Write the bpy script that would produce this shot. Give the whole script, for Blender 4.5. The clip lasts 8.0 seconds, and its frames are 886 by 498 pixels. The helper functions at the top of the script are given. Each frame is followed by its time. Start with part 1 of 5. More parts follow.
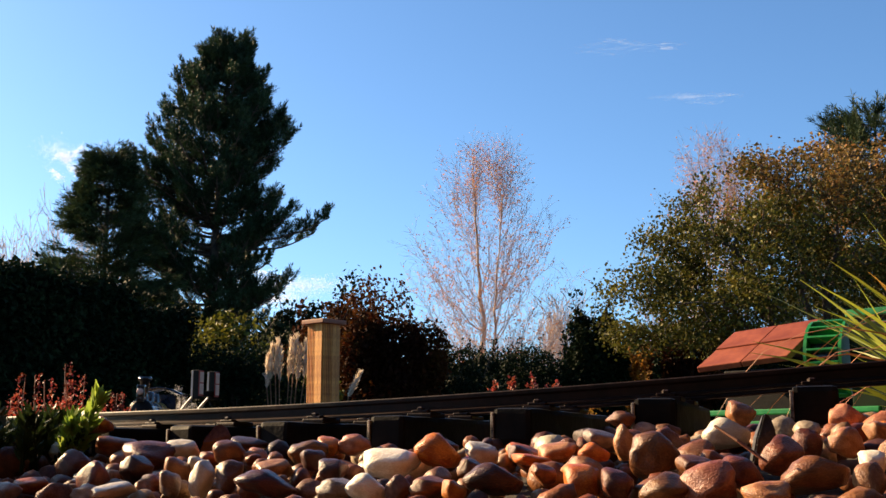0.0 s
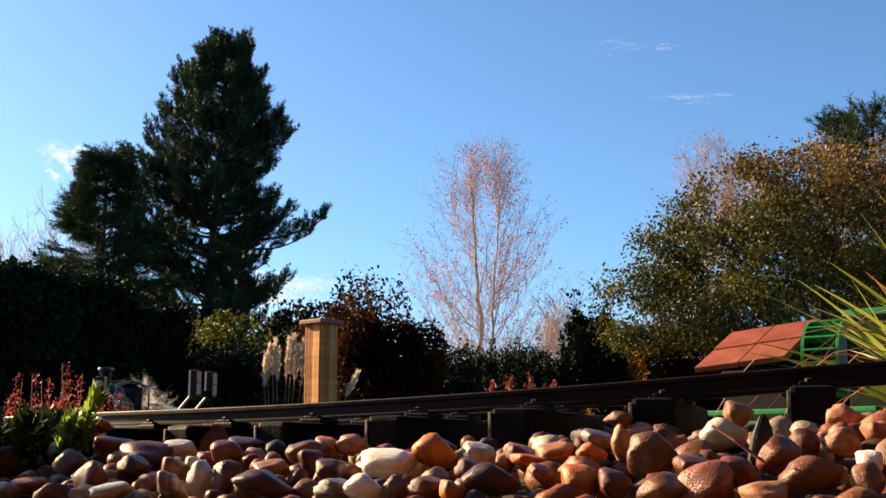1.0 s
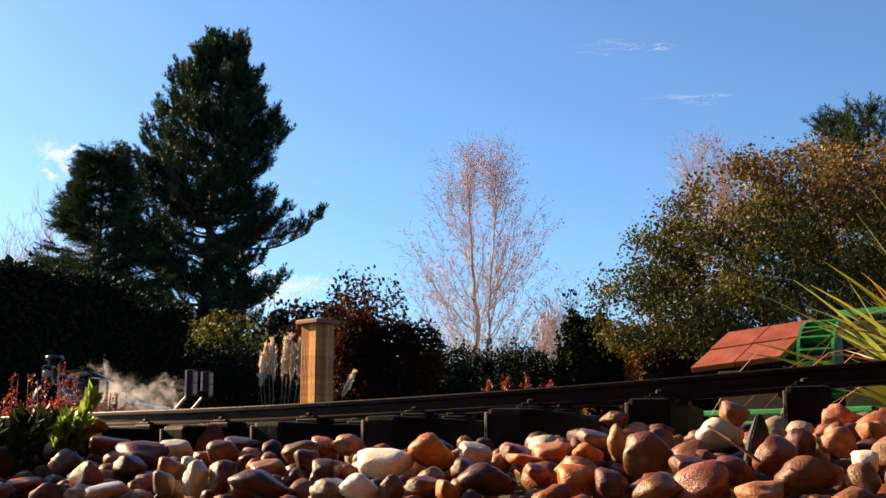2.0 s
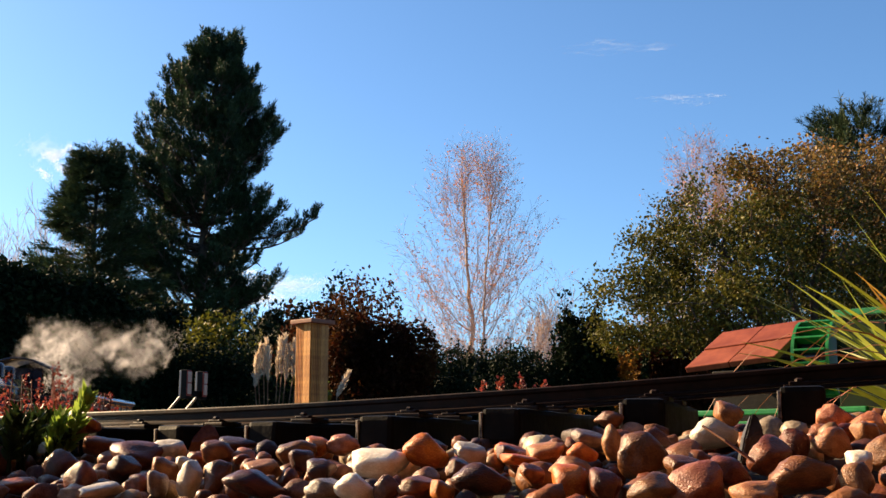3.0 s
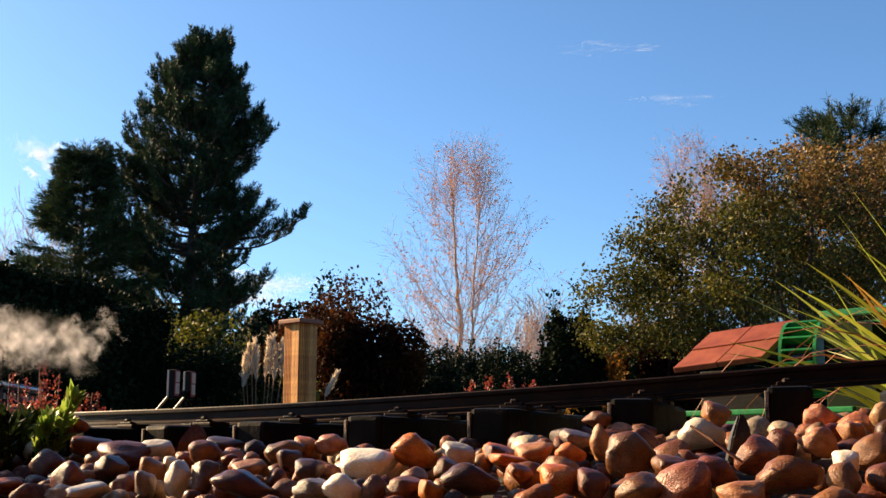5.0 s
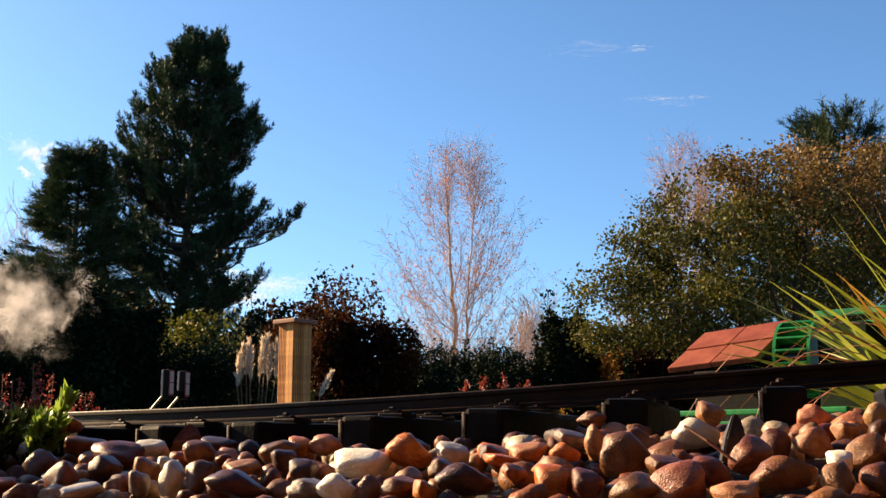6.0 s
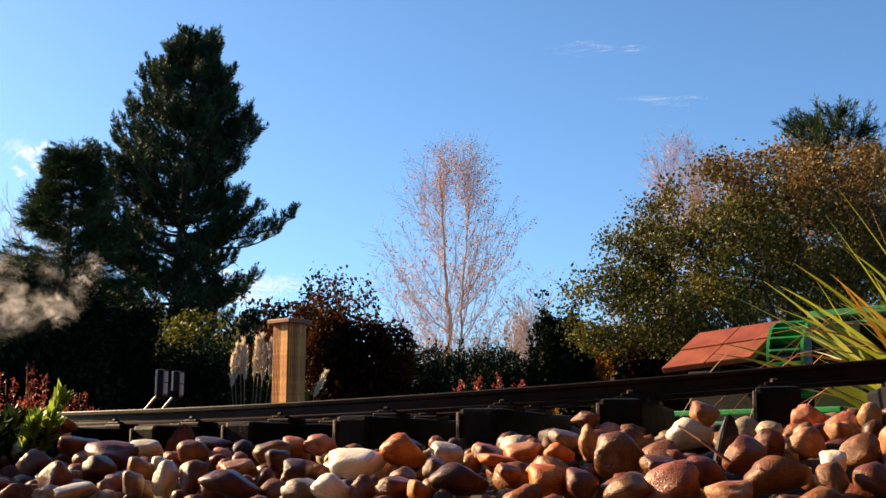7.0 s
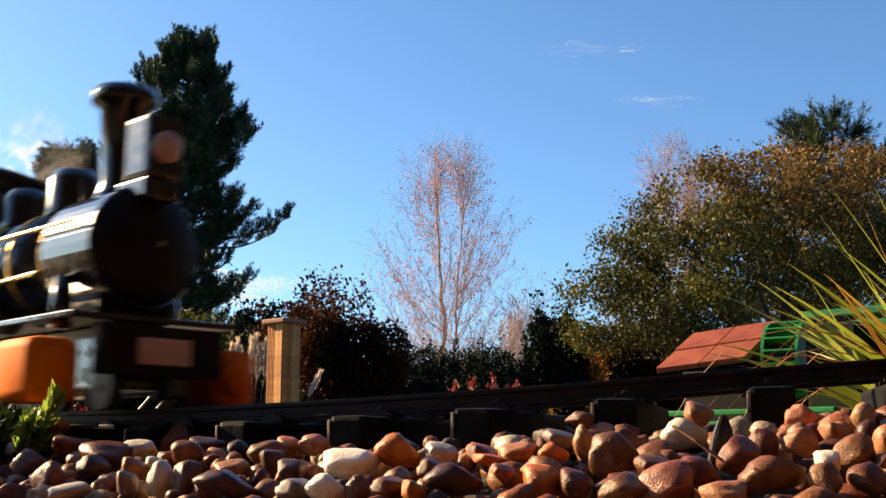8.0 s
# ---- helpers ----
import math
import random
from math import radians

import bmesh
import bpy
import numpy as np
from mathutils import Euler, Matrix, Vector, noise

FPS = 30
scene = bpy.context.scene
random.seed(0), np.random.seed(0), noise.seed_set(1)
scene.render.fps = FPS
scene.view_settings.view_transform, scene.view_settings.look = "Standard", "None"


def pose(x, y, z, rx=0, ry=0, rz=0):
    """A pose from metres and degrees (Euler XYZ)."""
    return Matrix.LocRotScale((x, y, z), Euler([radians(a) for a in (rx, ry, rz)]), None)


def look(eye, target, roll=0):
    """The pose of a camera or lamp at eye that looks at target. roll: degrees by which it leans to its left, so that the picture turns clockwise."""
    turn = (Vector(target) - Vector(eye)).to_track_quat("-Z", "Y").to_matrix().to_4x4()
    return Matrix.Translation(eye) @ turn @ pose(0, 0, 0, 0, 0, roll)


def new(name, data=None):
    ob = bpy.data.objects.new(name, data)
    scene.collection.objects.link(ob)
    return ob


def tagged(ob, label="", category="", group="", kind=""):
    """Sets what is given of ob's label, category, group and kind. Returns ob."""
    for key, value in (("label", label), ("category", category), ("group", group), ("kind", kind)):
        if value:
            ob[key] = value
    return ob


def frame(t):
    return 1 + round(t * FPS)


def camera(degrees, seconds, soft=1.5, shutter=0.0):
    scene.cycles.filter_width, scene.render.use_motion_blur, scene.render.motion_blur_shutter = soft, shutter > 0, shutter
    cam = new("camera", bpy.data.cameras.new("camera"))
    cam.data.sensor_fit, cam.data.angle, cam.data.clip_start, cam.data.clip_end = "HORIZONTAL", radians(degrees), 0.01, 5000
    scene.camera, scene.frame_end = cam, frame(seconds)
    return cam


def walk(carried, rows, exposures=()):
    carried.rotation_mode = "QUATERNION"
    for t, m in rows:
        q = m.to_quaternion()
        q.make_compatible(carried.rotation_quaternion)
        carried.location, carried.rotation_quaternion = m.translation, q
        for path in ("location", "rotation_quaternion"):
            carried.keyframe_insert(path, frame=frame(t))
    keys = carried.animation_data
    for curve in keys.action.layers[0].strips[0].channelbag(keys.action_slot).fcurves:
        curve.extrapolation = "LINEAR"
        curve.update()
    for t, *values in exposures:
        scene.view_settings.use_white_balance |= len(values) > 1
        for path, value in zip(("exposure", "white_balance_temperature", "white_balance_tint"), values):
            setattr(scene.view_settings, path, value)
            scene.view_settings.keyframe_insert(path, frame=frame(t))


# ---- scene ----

# ---------- camera ----------
cam = camera(42.8, 8.0, soft=1.5, shutter=0.7)
EYE = (0.0, 0.0, 0.06)
PITCH = 100.2
PAN = [(0, 0), (0.5, -0.07), (1.0, -0.12), (1.5, -0.20), (3.0, -0.575), (3.5, -0.735), (4.0, -0.875),
       (4.5, -1.01), (6.0, -1.435), (6.5, -1.56), (7.0, -1.715), (7.5, -1.86), (8.0, -1.99)]
walk(cam, [(t, pose(*EYE, PITCH, 0, r)) for t, r in PAN])

# ---------- world, sun, exposure ----------
SUN_ELEVATION, SUN_BEARING = 25.0, -60.0
world = bpy.data.worlds.new("world")
scene.world = world
world.use_nodes = True
wn = world.node_tree.nodes
sky = wn.new("ShaderNodeTexSky")
sky.sky_type, sky.sun_disc = "NISHITA", False
sky.sun_elevation, sky.sun_rotation = radians(SUN_ELEVATION), radians(SUN_BEARING)
sky.air_density, sky.dust_density, sky.ozone_density = 0.8, 0.8, 2.8
wn["Background"].inputs["Strength"].default_value = 0.062
sky_tint = wn.new("ShaderNodeVectorMath")
sky_tint.operation = "MULTIPLY"
sky_tint.inputs[1].default_value = (0.76, 0.99, 1.12)
world.node_tree.links.new(sky.outputs[0], sky_tint.inputs[0])
world.node_tree.links.new(sky_tint.outputs[0], wn["Background"].inputs["Color"])
sun_data = bpy.data.lights.new("sun", "SUN")
sun_data.energy, sun_data.angle, sun_data.color = 5.0, radians(0.55), (1.0, 0.71, 0.4)
sun = new("sun", sun_data)
_sb, _se = radians(SUN_BEARING), radians(SUN_ELEVATION)
TO_SUN = Vector((math.sin(_sb) * math.cos(_se), math.cos(_sb) * math.cos(_se), math.sin(_se)))
sun.matrix_world = look((0, 0, 30), Vector((0, 0, 30)) - TO_SUN)
scene.view_settings.exposure = 1.61

RNG = np.random.default_rng(7)


# ---------- materials ----------
def mat(name, a, b, scale=8.0, rough=0.6, bump=0.2, metal=0.0, spec=0.5, fine=6.0, island=0.0, piece=0.0,
        through_light=0.0, coat=0.0, dist=0.01, palette=None):
    """Two colours over two sizes of noise, with relief; island, piece: how far single leaves or pieces differ."""
    m = bpy.data.materials.new(name)
    m.use_nodes = True
    n, l = m.node_tree.nodes, m.node_tree.links
    p = n["Principled BSDF"]
    tc = n.new("ShaderNodeTexCoord")
    n1, n2 = n.new("ShaderNodeTexNoise"), n.new("ShaderNodeTexNoise")
    n1.inputs["Scale"].default_value, n1.inputs["Detail"].default_value = scale, 5
    n2.inputs["Scale"].default_value, n2.inputs["Detail"].default_value = scale * fine, 4
    l.new(tc.outputs["Object"], n1.inputs["Vector"])
    l.new(tc.outputs["Object"], n2.inputs["Vector"])
    mx = n.new("ShaderNodeMath")
    mx.operation = "MULTIPLY_ADD"
    l.new(n2.outputs["Fac"], mx.inputs[0])
    mx.inputs[1].default_value = 0.5
    l.new(n1.outputs["Fac"], mx.inputs[2])
    ramp = n.new("ShaderNodeValToRGB")
    l.new(mx.outputs[0], ramp.inputs["Fac"])
    ramp.color_ramp.elements[0].position, ramp.color_ramp.elements[1].position = 0.6, 0.92
    ramp.color_ramp.elements[0].color, ramp.color_ramp.elements[1].color = (*a, 1), (*b, 1)
    col = ramp.outputs["Color"]
    if island or piece:
        src = n.new("ShaderNodeNewGeometry").outputs["Random Per Island"] if island else n.new("ShaderNodeObjectInfo").outputs["Random"]
        if palette:
            pr = n.new("ShaderNodeValToRGB")
            pr.color_ramp.interpolation = "CONSTANT"
            el = pr.color_ramp.elements
            while len(el) < len(palette):
                el.new(0.5)
            for i, c in enumerate(palette):
                el[i].position, el[i].color = i / len(palette), (*c, 1)
            l.new(src, pr.inputs["Fac"])
            mc = n.new("ShaderNodeMix")
            mc.data_type, mc.blend_type = "RGBA", "MULTIPLY"
            mc.inputs["Factor"].default_value = 1.0
            l.new(pr.outputs["Color"], mc.inputs["A"])
            l.new(col, mc.inputs["B"])
            col = mc.outputs["Result"]
        hs = n.new("ShaderNodeHueSaturation")
        l.new(col, hs.inputs["Color"])
        for k, lo, hi in (("Value", 1 - (island or piece), 1 + (island or piece)), ("Hue", 0.5 - 0.04 * (island or piece), 0.5 + 0.04 * (island or piece))):
            wnz = n.new("ShaderNodeTexWhiteNoise")
            wnz.noise_dimensions = "1D"
            add = n.new("ShaderNodeMath")
            add.operation = "MULTIPLY"
            add.inputs[1].default_value = 91.7 if k == "Value" else 37.3
            l.new(src, add.inputs[0])
            l.new(add.outputs[0], wnz.inputs["W"])
            mr = n.new("ShaderNodeMapRange")
            mr.inputs["To Min"].default_value, mr.inputs["To Max"].default_value = lo, hi
            l.new(wnz.outputs["Value"], mr.inputs["Value"])
            l.new(mr.outputs[0], hs.inputs[k])
        col = hs.outputs["Color"]
    l.new(col, p.inputs["Base Color"])
    p.inputs["Metallic"].default_value = metal
    p.inputs["Specular IOR Level"].default_value = spec
    p.inputs["Coat Weight"].default_value = coat
    rr = n.new("ShaderNodeMapRange")
    rr.inputs["To Min"].default_value, rr.inputs["To Max"].default_value = max(0.03, rough - 0.12), min(1, rough + 0.12)
    l.new(n2.outputs["Fac"], rr.inputs["Value"])
    l.new(rr.outputs[0], p.inputs["Roughness"])
    if bump:
        bp = n.new("ShaderNodeBump")
        bp.inputs["Strength"].default_value, bp.inputs["Distance"].default_value = bump, dist
        l.new(mx.outputs[0], bp.inputs["Height"])
        l.new(bp.outputs[0], p.inputs["Normal"])
    if through_light:
        tr = n.new("ShaderNodeBsdfTranslucent")
        l.new(col, tr.inputs["Color"])
        ms = n.new("ShaderNodeMixShader")
        ms.inputs[0].default_value = through_light
        l.new(p.outputs[0], ms.inputs[1])
        l.new(tr.outputs[0], ms.inputs[2])
        l.new(ms.outputs[0], n["Material Output"].inputs["Surface"])
    return m


M = {}
# near black so that the unseen walls throw no light back
M["shade_wall_dark"] = mat("shade_wall_dark", (0.008, 0.006, 0.005), (0.022, 0.016, 0.012), 9, 0.95, 0.4, spec=0.05)
M["soil"] = mat("soil", (0.012, 0.009, 0.007), (0.035, 0.025, 0.017), 14, 0.95, 0.6)
M["pebble"] = mat("pebble", (0.4, 0.31, 0.25), (1.0, 1.0, 1.0), 1.7, 0.5, 0.45, piece=0.2, fine=8, spec=0.3, dist=0.0015, palette=[(0.187, 0.054, 0.018), (0.259, 0.101, 0.040), (0.108, 0.036, 0.018), (0.302, 0.173, 0.086), (0.216, 0.072, 0.036), (0.065, 0.032, 0.025), (0.302, 0.122, 0.065), (0.245, 0.079, 0.022)])
M["pebble_bed"] = mat("pebble_bed", (0.5, 0.42, 0.36), (1.0, 1.0, 1.0), 130, 0.45, 0.4, island=0.2, fine=6, spec=0.3, dist=0.0015, palette=[(0.187, 0.054, 0.018), (0.259, 0.101, 0.040), (0.108, 0.036, 0.018), (0.302, 0.173, 0.086), (0.216, 0.072, 0.036), (0.065, 0.032, 0.025), (0.432, 0.360, 0.259), (0.245, 0.079, 0.022)])
M["quartz"] = mat("quartz", (0.6, 0.5, 0.38), (0.86, 0.8, 0.7), 1.5, 0.36, 0.6, piece=0.3, fine=9, spec=0.45, dist=0.0012)
M["pink_stone"] = mat("pink_stone", (0.27, 0.088, 0.036), (0.56, 0.25, 0.115), 1.5, 0.36, 0.6, piece=0.3, fine=9, spec=0.45, dist=0.0012)
M["orange_stone"] = mat("orange_stone", (0.34, 0.055, 0.006), (0.68, 0.2, 0.03), 1.5, 0.36, 0.6, piece=0.3, fine=9, spec=0.45, dist=0.0012)
M["tan_stone"] = mat("tan_stone", (0.12, 0.038, 0.011), (0.31, 0.12, 0.04), 1.5, 0.36, 0.6, piece=0.3, fine=9, spec=0.45, dist=0.0012)
M["brown_stone"] = mat("brown_stone", (0.1, 0.024, 0.008), (0.26, 0.08, 0.026), 1.5, 0.36, 0.6, piece=0.3, fine=9, spec=0.45, dist=0.0012)
M["dark_stone"] = mat("dark_stone", (0.035, 0.010, 0.007), (0.1, 0.032, 0.02), 1.5, 0.36, 0.6, piece=0.3, fine=9, spec=0.45, dist=0.0012)
M["grey_stone"] = mat("grey_stone", (0.13, 0.085, 0.065), (0.3, 0.21, 0.17), 1.5, 0.36, 0.6, piece=0.3, fine=9, spec=0.45, dist=0.0012)
M["slate"] = mat("slate", (0.012, 0.012, 0.014), (0.04, 0.04, 0.045), 2.0, 0.4, 0.6, fine=5, dist=0.001)
M["rail"] = mat("rail", (0.009, 0.004, 0.0025), (0.032, 0.013, 0.008), 60, 0.5, 0.3, metal=0.05, spec=0.25, dist=0.0006)
M["sleeper"] = mat("sleeper", (0.003, 0.003, 0.003), (0.010, 0.008, 0.007), 60, 0.6, 0.3, spec=0.1, piece=0.2, dist=0.0015)
# chipped wood, made pale to carry the sun's glint as colour
M["worn_glint_wood"] = mat("worn_glint_wood", (0.008, 0.007, 0.006), (0.34, 0.29, 0.25), 330, 0.7, 0.3, dist=0.0005)
M["bark"] = mat("bark", (0.03, 0.022, 0.016), (0.11, 0.08, 0.055), 6, 0.9, 0.6, dist=0.03)
M["birch_bark"] = mat("birch_bark", (0.22, 0.12, 0.07), (0.55, 0.4, 0.27), 3, 0.8, 0.3)
M["birch_twig"] = mat("birch_twig", (0.36, 0.27, 0.23), (0.62, 0.5, 0.44), 3, 0.85, 0.1)
M["birch_leaf"] = mat("birch_leaf", (0.36, 0.12, 0.05), (0.58, 0.25, 0.1), 2, 0.6, 0, spec=0.15, island=0.3, through_light=0.4)
M["needle"] = mat("needle", (0.012, 0.03, 0.014), (0.045, 0.075, 0.03), 1.5, 0.55, 0, spec=0.15, island=0.35, through_light=0.12)
M["cedar_needle"] = mat("cedar_needle", (0.02, 0.035, 0.014), (0.06, 0.085, 0.03), 1.5, 0.55, 0, spec=0.15, island=0.35, through_light=0.12)
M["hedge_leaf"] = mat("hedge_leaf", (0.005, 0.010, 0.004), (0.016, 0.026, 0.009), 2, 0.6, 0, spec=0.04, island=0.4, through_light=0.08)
M["apple_leaf"] = mat("apple_leaf", (0.04, 0.044, 0.008), (0.13, 0.115, 0.018), 1.2, 0.45, 0, spec=0.12, island=0.45, through_light=0.25)
M["apple_brown"] = mat("apple_brown", (0.08, 0.055, 0.014), (0.27, 0.15, 0.04), 1.2, 0.45, 0, spec=0.15, island=0.45, through_light=0.3)
M["autumn_leaf"] = mat("autumn_leaf", (0.022, 0.007, 0.003), (0.08, 0.027, 0.007), 1.0, 0.6, 0, spec=0.04, island=0.45, through_light=0.25)
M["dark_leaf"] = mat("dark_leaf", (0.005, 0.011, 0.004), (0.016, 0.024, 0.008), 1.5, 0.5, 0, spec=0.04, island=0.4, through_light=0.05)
M["yellow_leaf"] = mat("yellow_leaf", (0.045, 0.055, 0.008), (0.15, 0.135, 0.016), 1.5, 0.5, 0, spec=0.15, island=0.35, through_light=0.35)
M["orange_leaf"] = mat("orange_leaf", (0.2, 0.09, 0.015), (0.35, 0.18, 0.03), 1.5, 0.6, 0, spec=0.15, island=0.35, through_light=0.35)
M["grass"] = mat("grass", (0.2, 0.24, 0.02), (0.42, 0.42, 0.05), 5, 0.4, 0, island=0.3, through_light=0.4)
M["orange_blade"] = mat("orange_blade", (0.3, 0.12, 0.02), (0.5, 0.25, 0.05), 6, 0.5, 0, island=0.35, through_light=0.35)
M["dry_grass"] = mat("dry_grass", (0.24, 0.07, 0.03), (0.45, 0.2, 0.1), 6, 0.6, 0, island=0.3, through_light=0.2)
M["red_plant"] = mat("red_plant", (0.15, 0.022, 0.014), (0.4, 0.09, 0.055), 30, 0.55, 0, island=0.35, through_light=0.3)
M["sprig"] = mat("sprig", (0.16, 0.26, 0.03), (0.32, 0.42, 0.07), 40, 0.5, 0, island=0.25, through_light=0.4)
M["dark_shoot"] = mat("dark_shoot", (0.017, 0.034, 0.009), (0.05, 0.08, 0.022), 30, 0.5, 0, spec=0.2, island=0.4, through_light=0.2)
M["olive_leaf"] = mat("olive_leaf", (0.06, 0.055, 0.015), (0.16, 0.12, 0.04), 30, 0.6, 0, spec=0.15, island=0.4, through_light=0.25)
M["plume"] = mat("plume", (0.55, 0.43, 0.3), (0.85, 0.73, 0.56), 8, 0.9, 0, island=0.2, through_light=0.5)
M["tile"] = mat("tile", (0.15, 0.034, 0.018), (0.23, 0.062, 0.032), 25, 0.7, 0.25, spec=0.15, piece=0.12, dist=0.001)
M["green_paint"] = mat("green_paint", (0.008, 0.13, 0.02), (0.016, 0.23, 0.045), 20, 0.35, 0.08, dist=0.001)
M["dark_green"] = mat("dark_green", (0.003, 0.008, 0.003), (0.008, 0.02, 0.006), 20, 0.7, 0.1, spec=0.1, dist=0.001)
M["wood"] = mat("wood", (0.46, 0.15, 0.025), (0.72, 0.31, 0.065), 18, 0.65, 0.25, piece=0.2, dist=0.001)
# wood darkened to paint the shade in the post's slat gaps
M["gap_shade_wood"] = mat("gap_shade_wood", (0.03, 0.012, 0.006), (0.07, 0.03, 0.014), 18, 0.8, 0.2, dist=0.001)
M["wood_cap"] = mat("wood_cap", (0.16, 0.045, 0.018), (0.28, 0.09, 0.035), 18, 0.6, 0.2, dist=0.001)
M["black_paint"] = mat("black_paint", (0.005, 0.005, 0.006), (0.014, 0.012, 0.012), 30, 0.2, 0.03, dist=0.0005, coat=0.8)
M["smokebox"] = mat("smokebox", (0.004, 0.002, 0.0015), (0.012, 0.005, 0.003), 40, 0.6, 0.15, spec=0.25, dist=0.0005)
M["blue_paint"] = mat("blue_paint", (0.012, 0.016, 0.03), (0.025, 0.035, 0.06), 25, 0.2, 0.03, dist=0.0005, coat=0.8)
M["brass"] = mat("brass", (0.6, 0.36, 0.1), (0.8, 0.55, 0.2), 40, 0.3, 0.05, metal=1.0, dist=0.0005)
M["orange_paint"] = mat("orange_paint", (0.8, 0.15, 0.0), (0.92, 0.23, 0.002), 30, 0.65, 0.06, spec=0.12, dist=0.0005)
M["plate"] = mat("plate", (0.55, 0.33, 0.25), (0.7, 0.45, 0.35), 30, 0.5, 0.03, dist=0.0005)
M["lamp_glass"] = mat("lamp_glass", (0.6, 0.38, 0.28), (0.75, 0.5, 0.4), 30, 0.15, 0.0)
M["steel"] = mat("steel", (0.3, 0.28, 0.26), (0.5, 0.48, 0.45), 60, 0.35, 0.1, metal=1.0, dist=0.0005)
M["wheel_steel"] = mat("wheel_steel", (0.02, 0.015, 0.012), (0.07, 0.055, 0.045), 60, 0.45, 0.1, metal=0.6, dist=0.0005)
M["white_paint"] = mat("white_paint", (0.65, 0.62, 0.58), (0.82, 0.8, 0.78), 30, 0.5, 0.1, dist=0.0005)
M["grey_paint"] = mat("grey_paint", (0.4, 0.38, 0.36), (0.6, 0.57, 0.54), 60, 0.5, 0.15, dist=0.0005)
M["red_paint"] = mat("red_paint", (0.3, 0.03, 0.02), (0.45, 0.05, 0.03), 30, 0.45, 0.1, dist=0.0005)
# cream that paints daylight showing through the coach windows
M["window_light_cream"] = mat("window_light_cream", (0.55, 0.48, 0.34), (0.7, 0.62, 0.46), 30, 0.5, 0.1, dist=0.0005)
M["wagon_wood"] = mat("wagon_wood", (0.05, 0.022, 0.014), (0.12, 0.05, 0.03), 30, 0.6, 0.15, dist=0.0005)
M["glass"] = mat("glass", (0.02, 0.03, 0.035), (0.04, 0.05, 0.055), 10, 0.08, 0, spec=0.8)


def steam_material(name, tint):
    """Fine droplets that scatter light forwards and back."""
    m = bpy.data.materials.new(name)
    m.use_nodes = True
    n, l = m.node_tree.nodes, m.node_tree.links
    n.remove(n["Principled BSDF"])
    d, tr, mix = n.new("ShaderNodeBsdfDiffuse"), n.new("ShaderNodeBsdfTranslucent"), n.new("ShaderNodeMixShader")
    d.inputs["Color"].default_value = tr.inputs["Color"].default_value = (*tint, 1)
    mix.inputs[0].default_value = 0.5
    l.new(d.outputs[0], mix.inputs[1]), l.new(tr.outputs[0], mix.inputs[2])
    l.new(mix.outputs[0], n["Material Output"].inputs["Surface"])
    return m


M["steam"] = steam_material("steam", (0.92, 0.88, 0.84))
M["cloud"] = steam_material("cloud", (0.97, 0.97, 0.97))


# ---------- mesh helpers ----------
def link(name, bm, material, parent=None, label="", smooth=True, m=None):
    me = bpy.data.meshes.new(name)
    bm.to_mesh(me)
    bm.free()
    me.materials.append(material)
    if smooth:
        for p in me.polygons:
            p.use_smooth = True
    ob = new(name, me)
    if parent:
        ob.parent = parent
    if m is not None:
        ob.matrix_basis = m
    if label:
        ob["label"] = label
    return ob


def part(name, bm, material, parent, label="", smooth=False, m=None):
    return link(name, bm, material, parent, label, smooth, m)


def raw(name, verts, faces, material, parent=None, smooth=False, label=""):
    me = bpy.data.meshes.new(name)
    me.from_pydata([tuple(v) for v in verts], [], [tuple(f) for f in faces])
    me.materials.append(material)
    if smooth:
        for p in me.polygons:
            p.use_smooth = True
    ob = new(name, me)
    if parent:
        ob.parent = parent
    if label:
        ob["label"] = label
    return ob


def empty(name, x, y, z, label, category, rz=0.0, group="", kind=""):
    ob = new(name)
    ob.empty_display_size = 0.05
    ob.matrix_basis = pose(x, y, z, 0, 0, rz)
    return tagged(ob, label, category, group, kind)


def box(bm, x0, y0, z0, x1, y1, z1, bevel=0.0):
    r = bmesh.ops.create_cube(bm, size=1.0)
    vs = r["verts"]
    for v in vs:
        v.co = Vector(((x0 + x1) / 2 + v.co.x * (x1 - x0), (y0 + y1) / 2 + v.co.y * (y1 - y0), (z0 + z1) / 2 + v.co.z * (z1 - z0)))
    if bevel:
        es = list({e for v in vs for e in v.link_edges})
        bmesh.ops.bevel(bm, geom=es, offset=bevel, segments=2, affect="EDGES", profile=0.6)
    return bm


def a_box(x0, y0, z0, x1, y1, z1, bevel=0.0):
    return box(bmesh.new(), x0, y0, z0, x1, y1, z1, bevel)


def turned(profile, seg=32, axis="Z", bm=None, shift=(0, 0, 0)):
    """A solid of revolution through (radius, height) pairs."""
    bm = bm or bmesh.new()
    rings = []
    for r, h in profile:
        ring = []
        for i in range(seg):
            a = 2 * math.pi * i / seg
            c, s = r * math.cos(a), r * math.sin(a)
            co = (c, s, h) if axis == "Z" else ((h, c, s) if axis == "X" else (c, h, s))
            ring.append(bm.verts.new(Vector(co) + Vector(shift)))
        rings.append(ring)
    for a, b in zip(rings, rings[1:]):
        for i in range(seg):
            bm.faces.new((a[i], a[(i + 1) % seg], b[(i + 1) % seg], b[i]))
    bm.faces.new(rings[0][::-1])
    bm.faces.new(rings[-1])
    bmesh.ops.recalc_face_normals(bm, faces=bm.faces)
    return bm


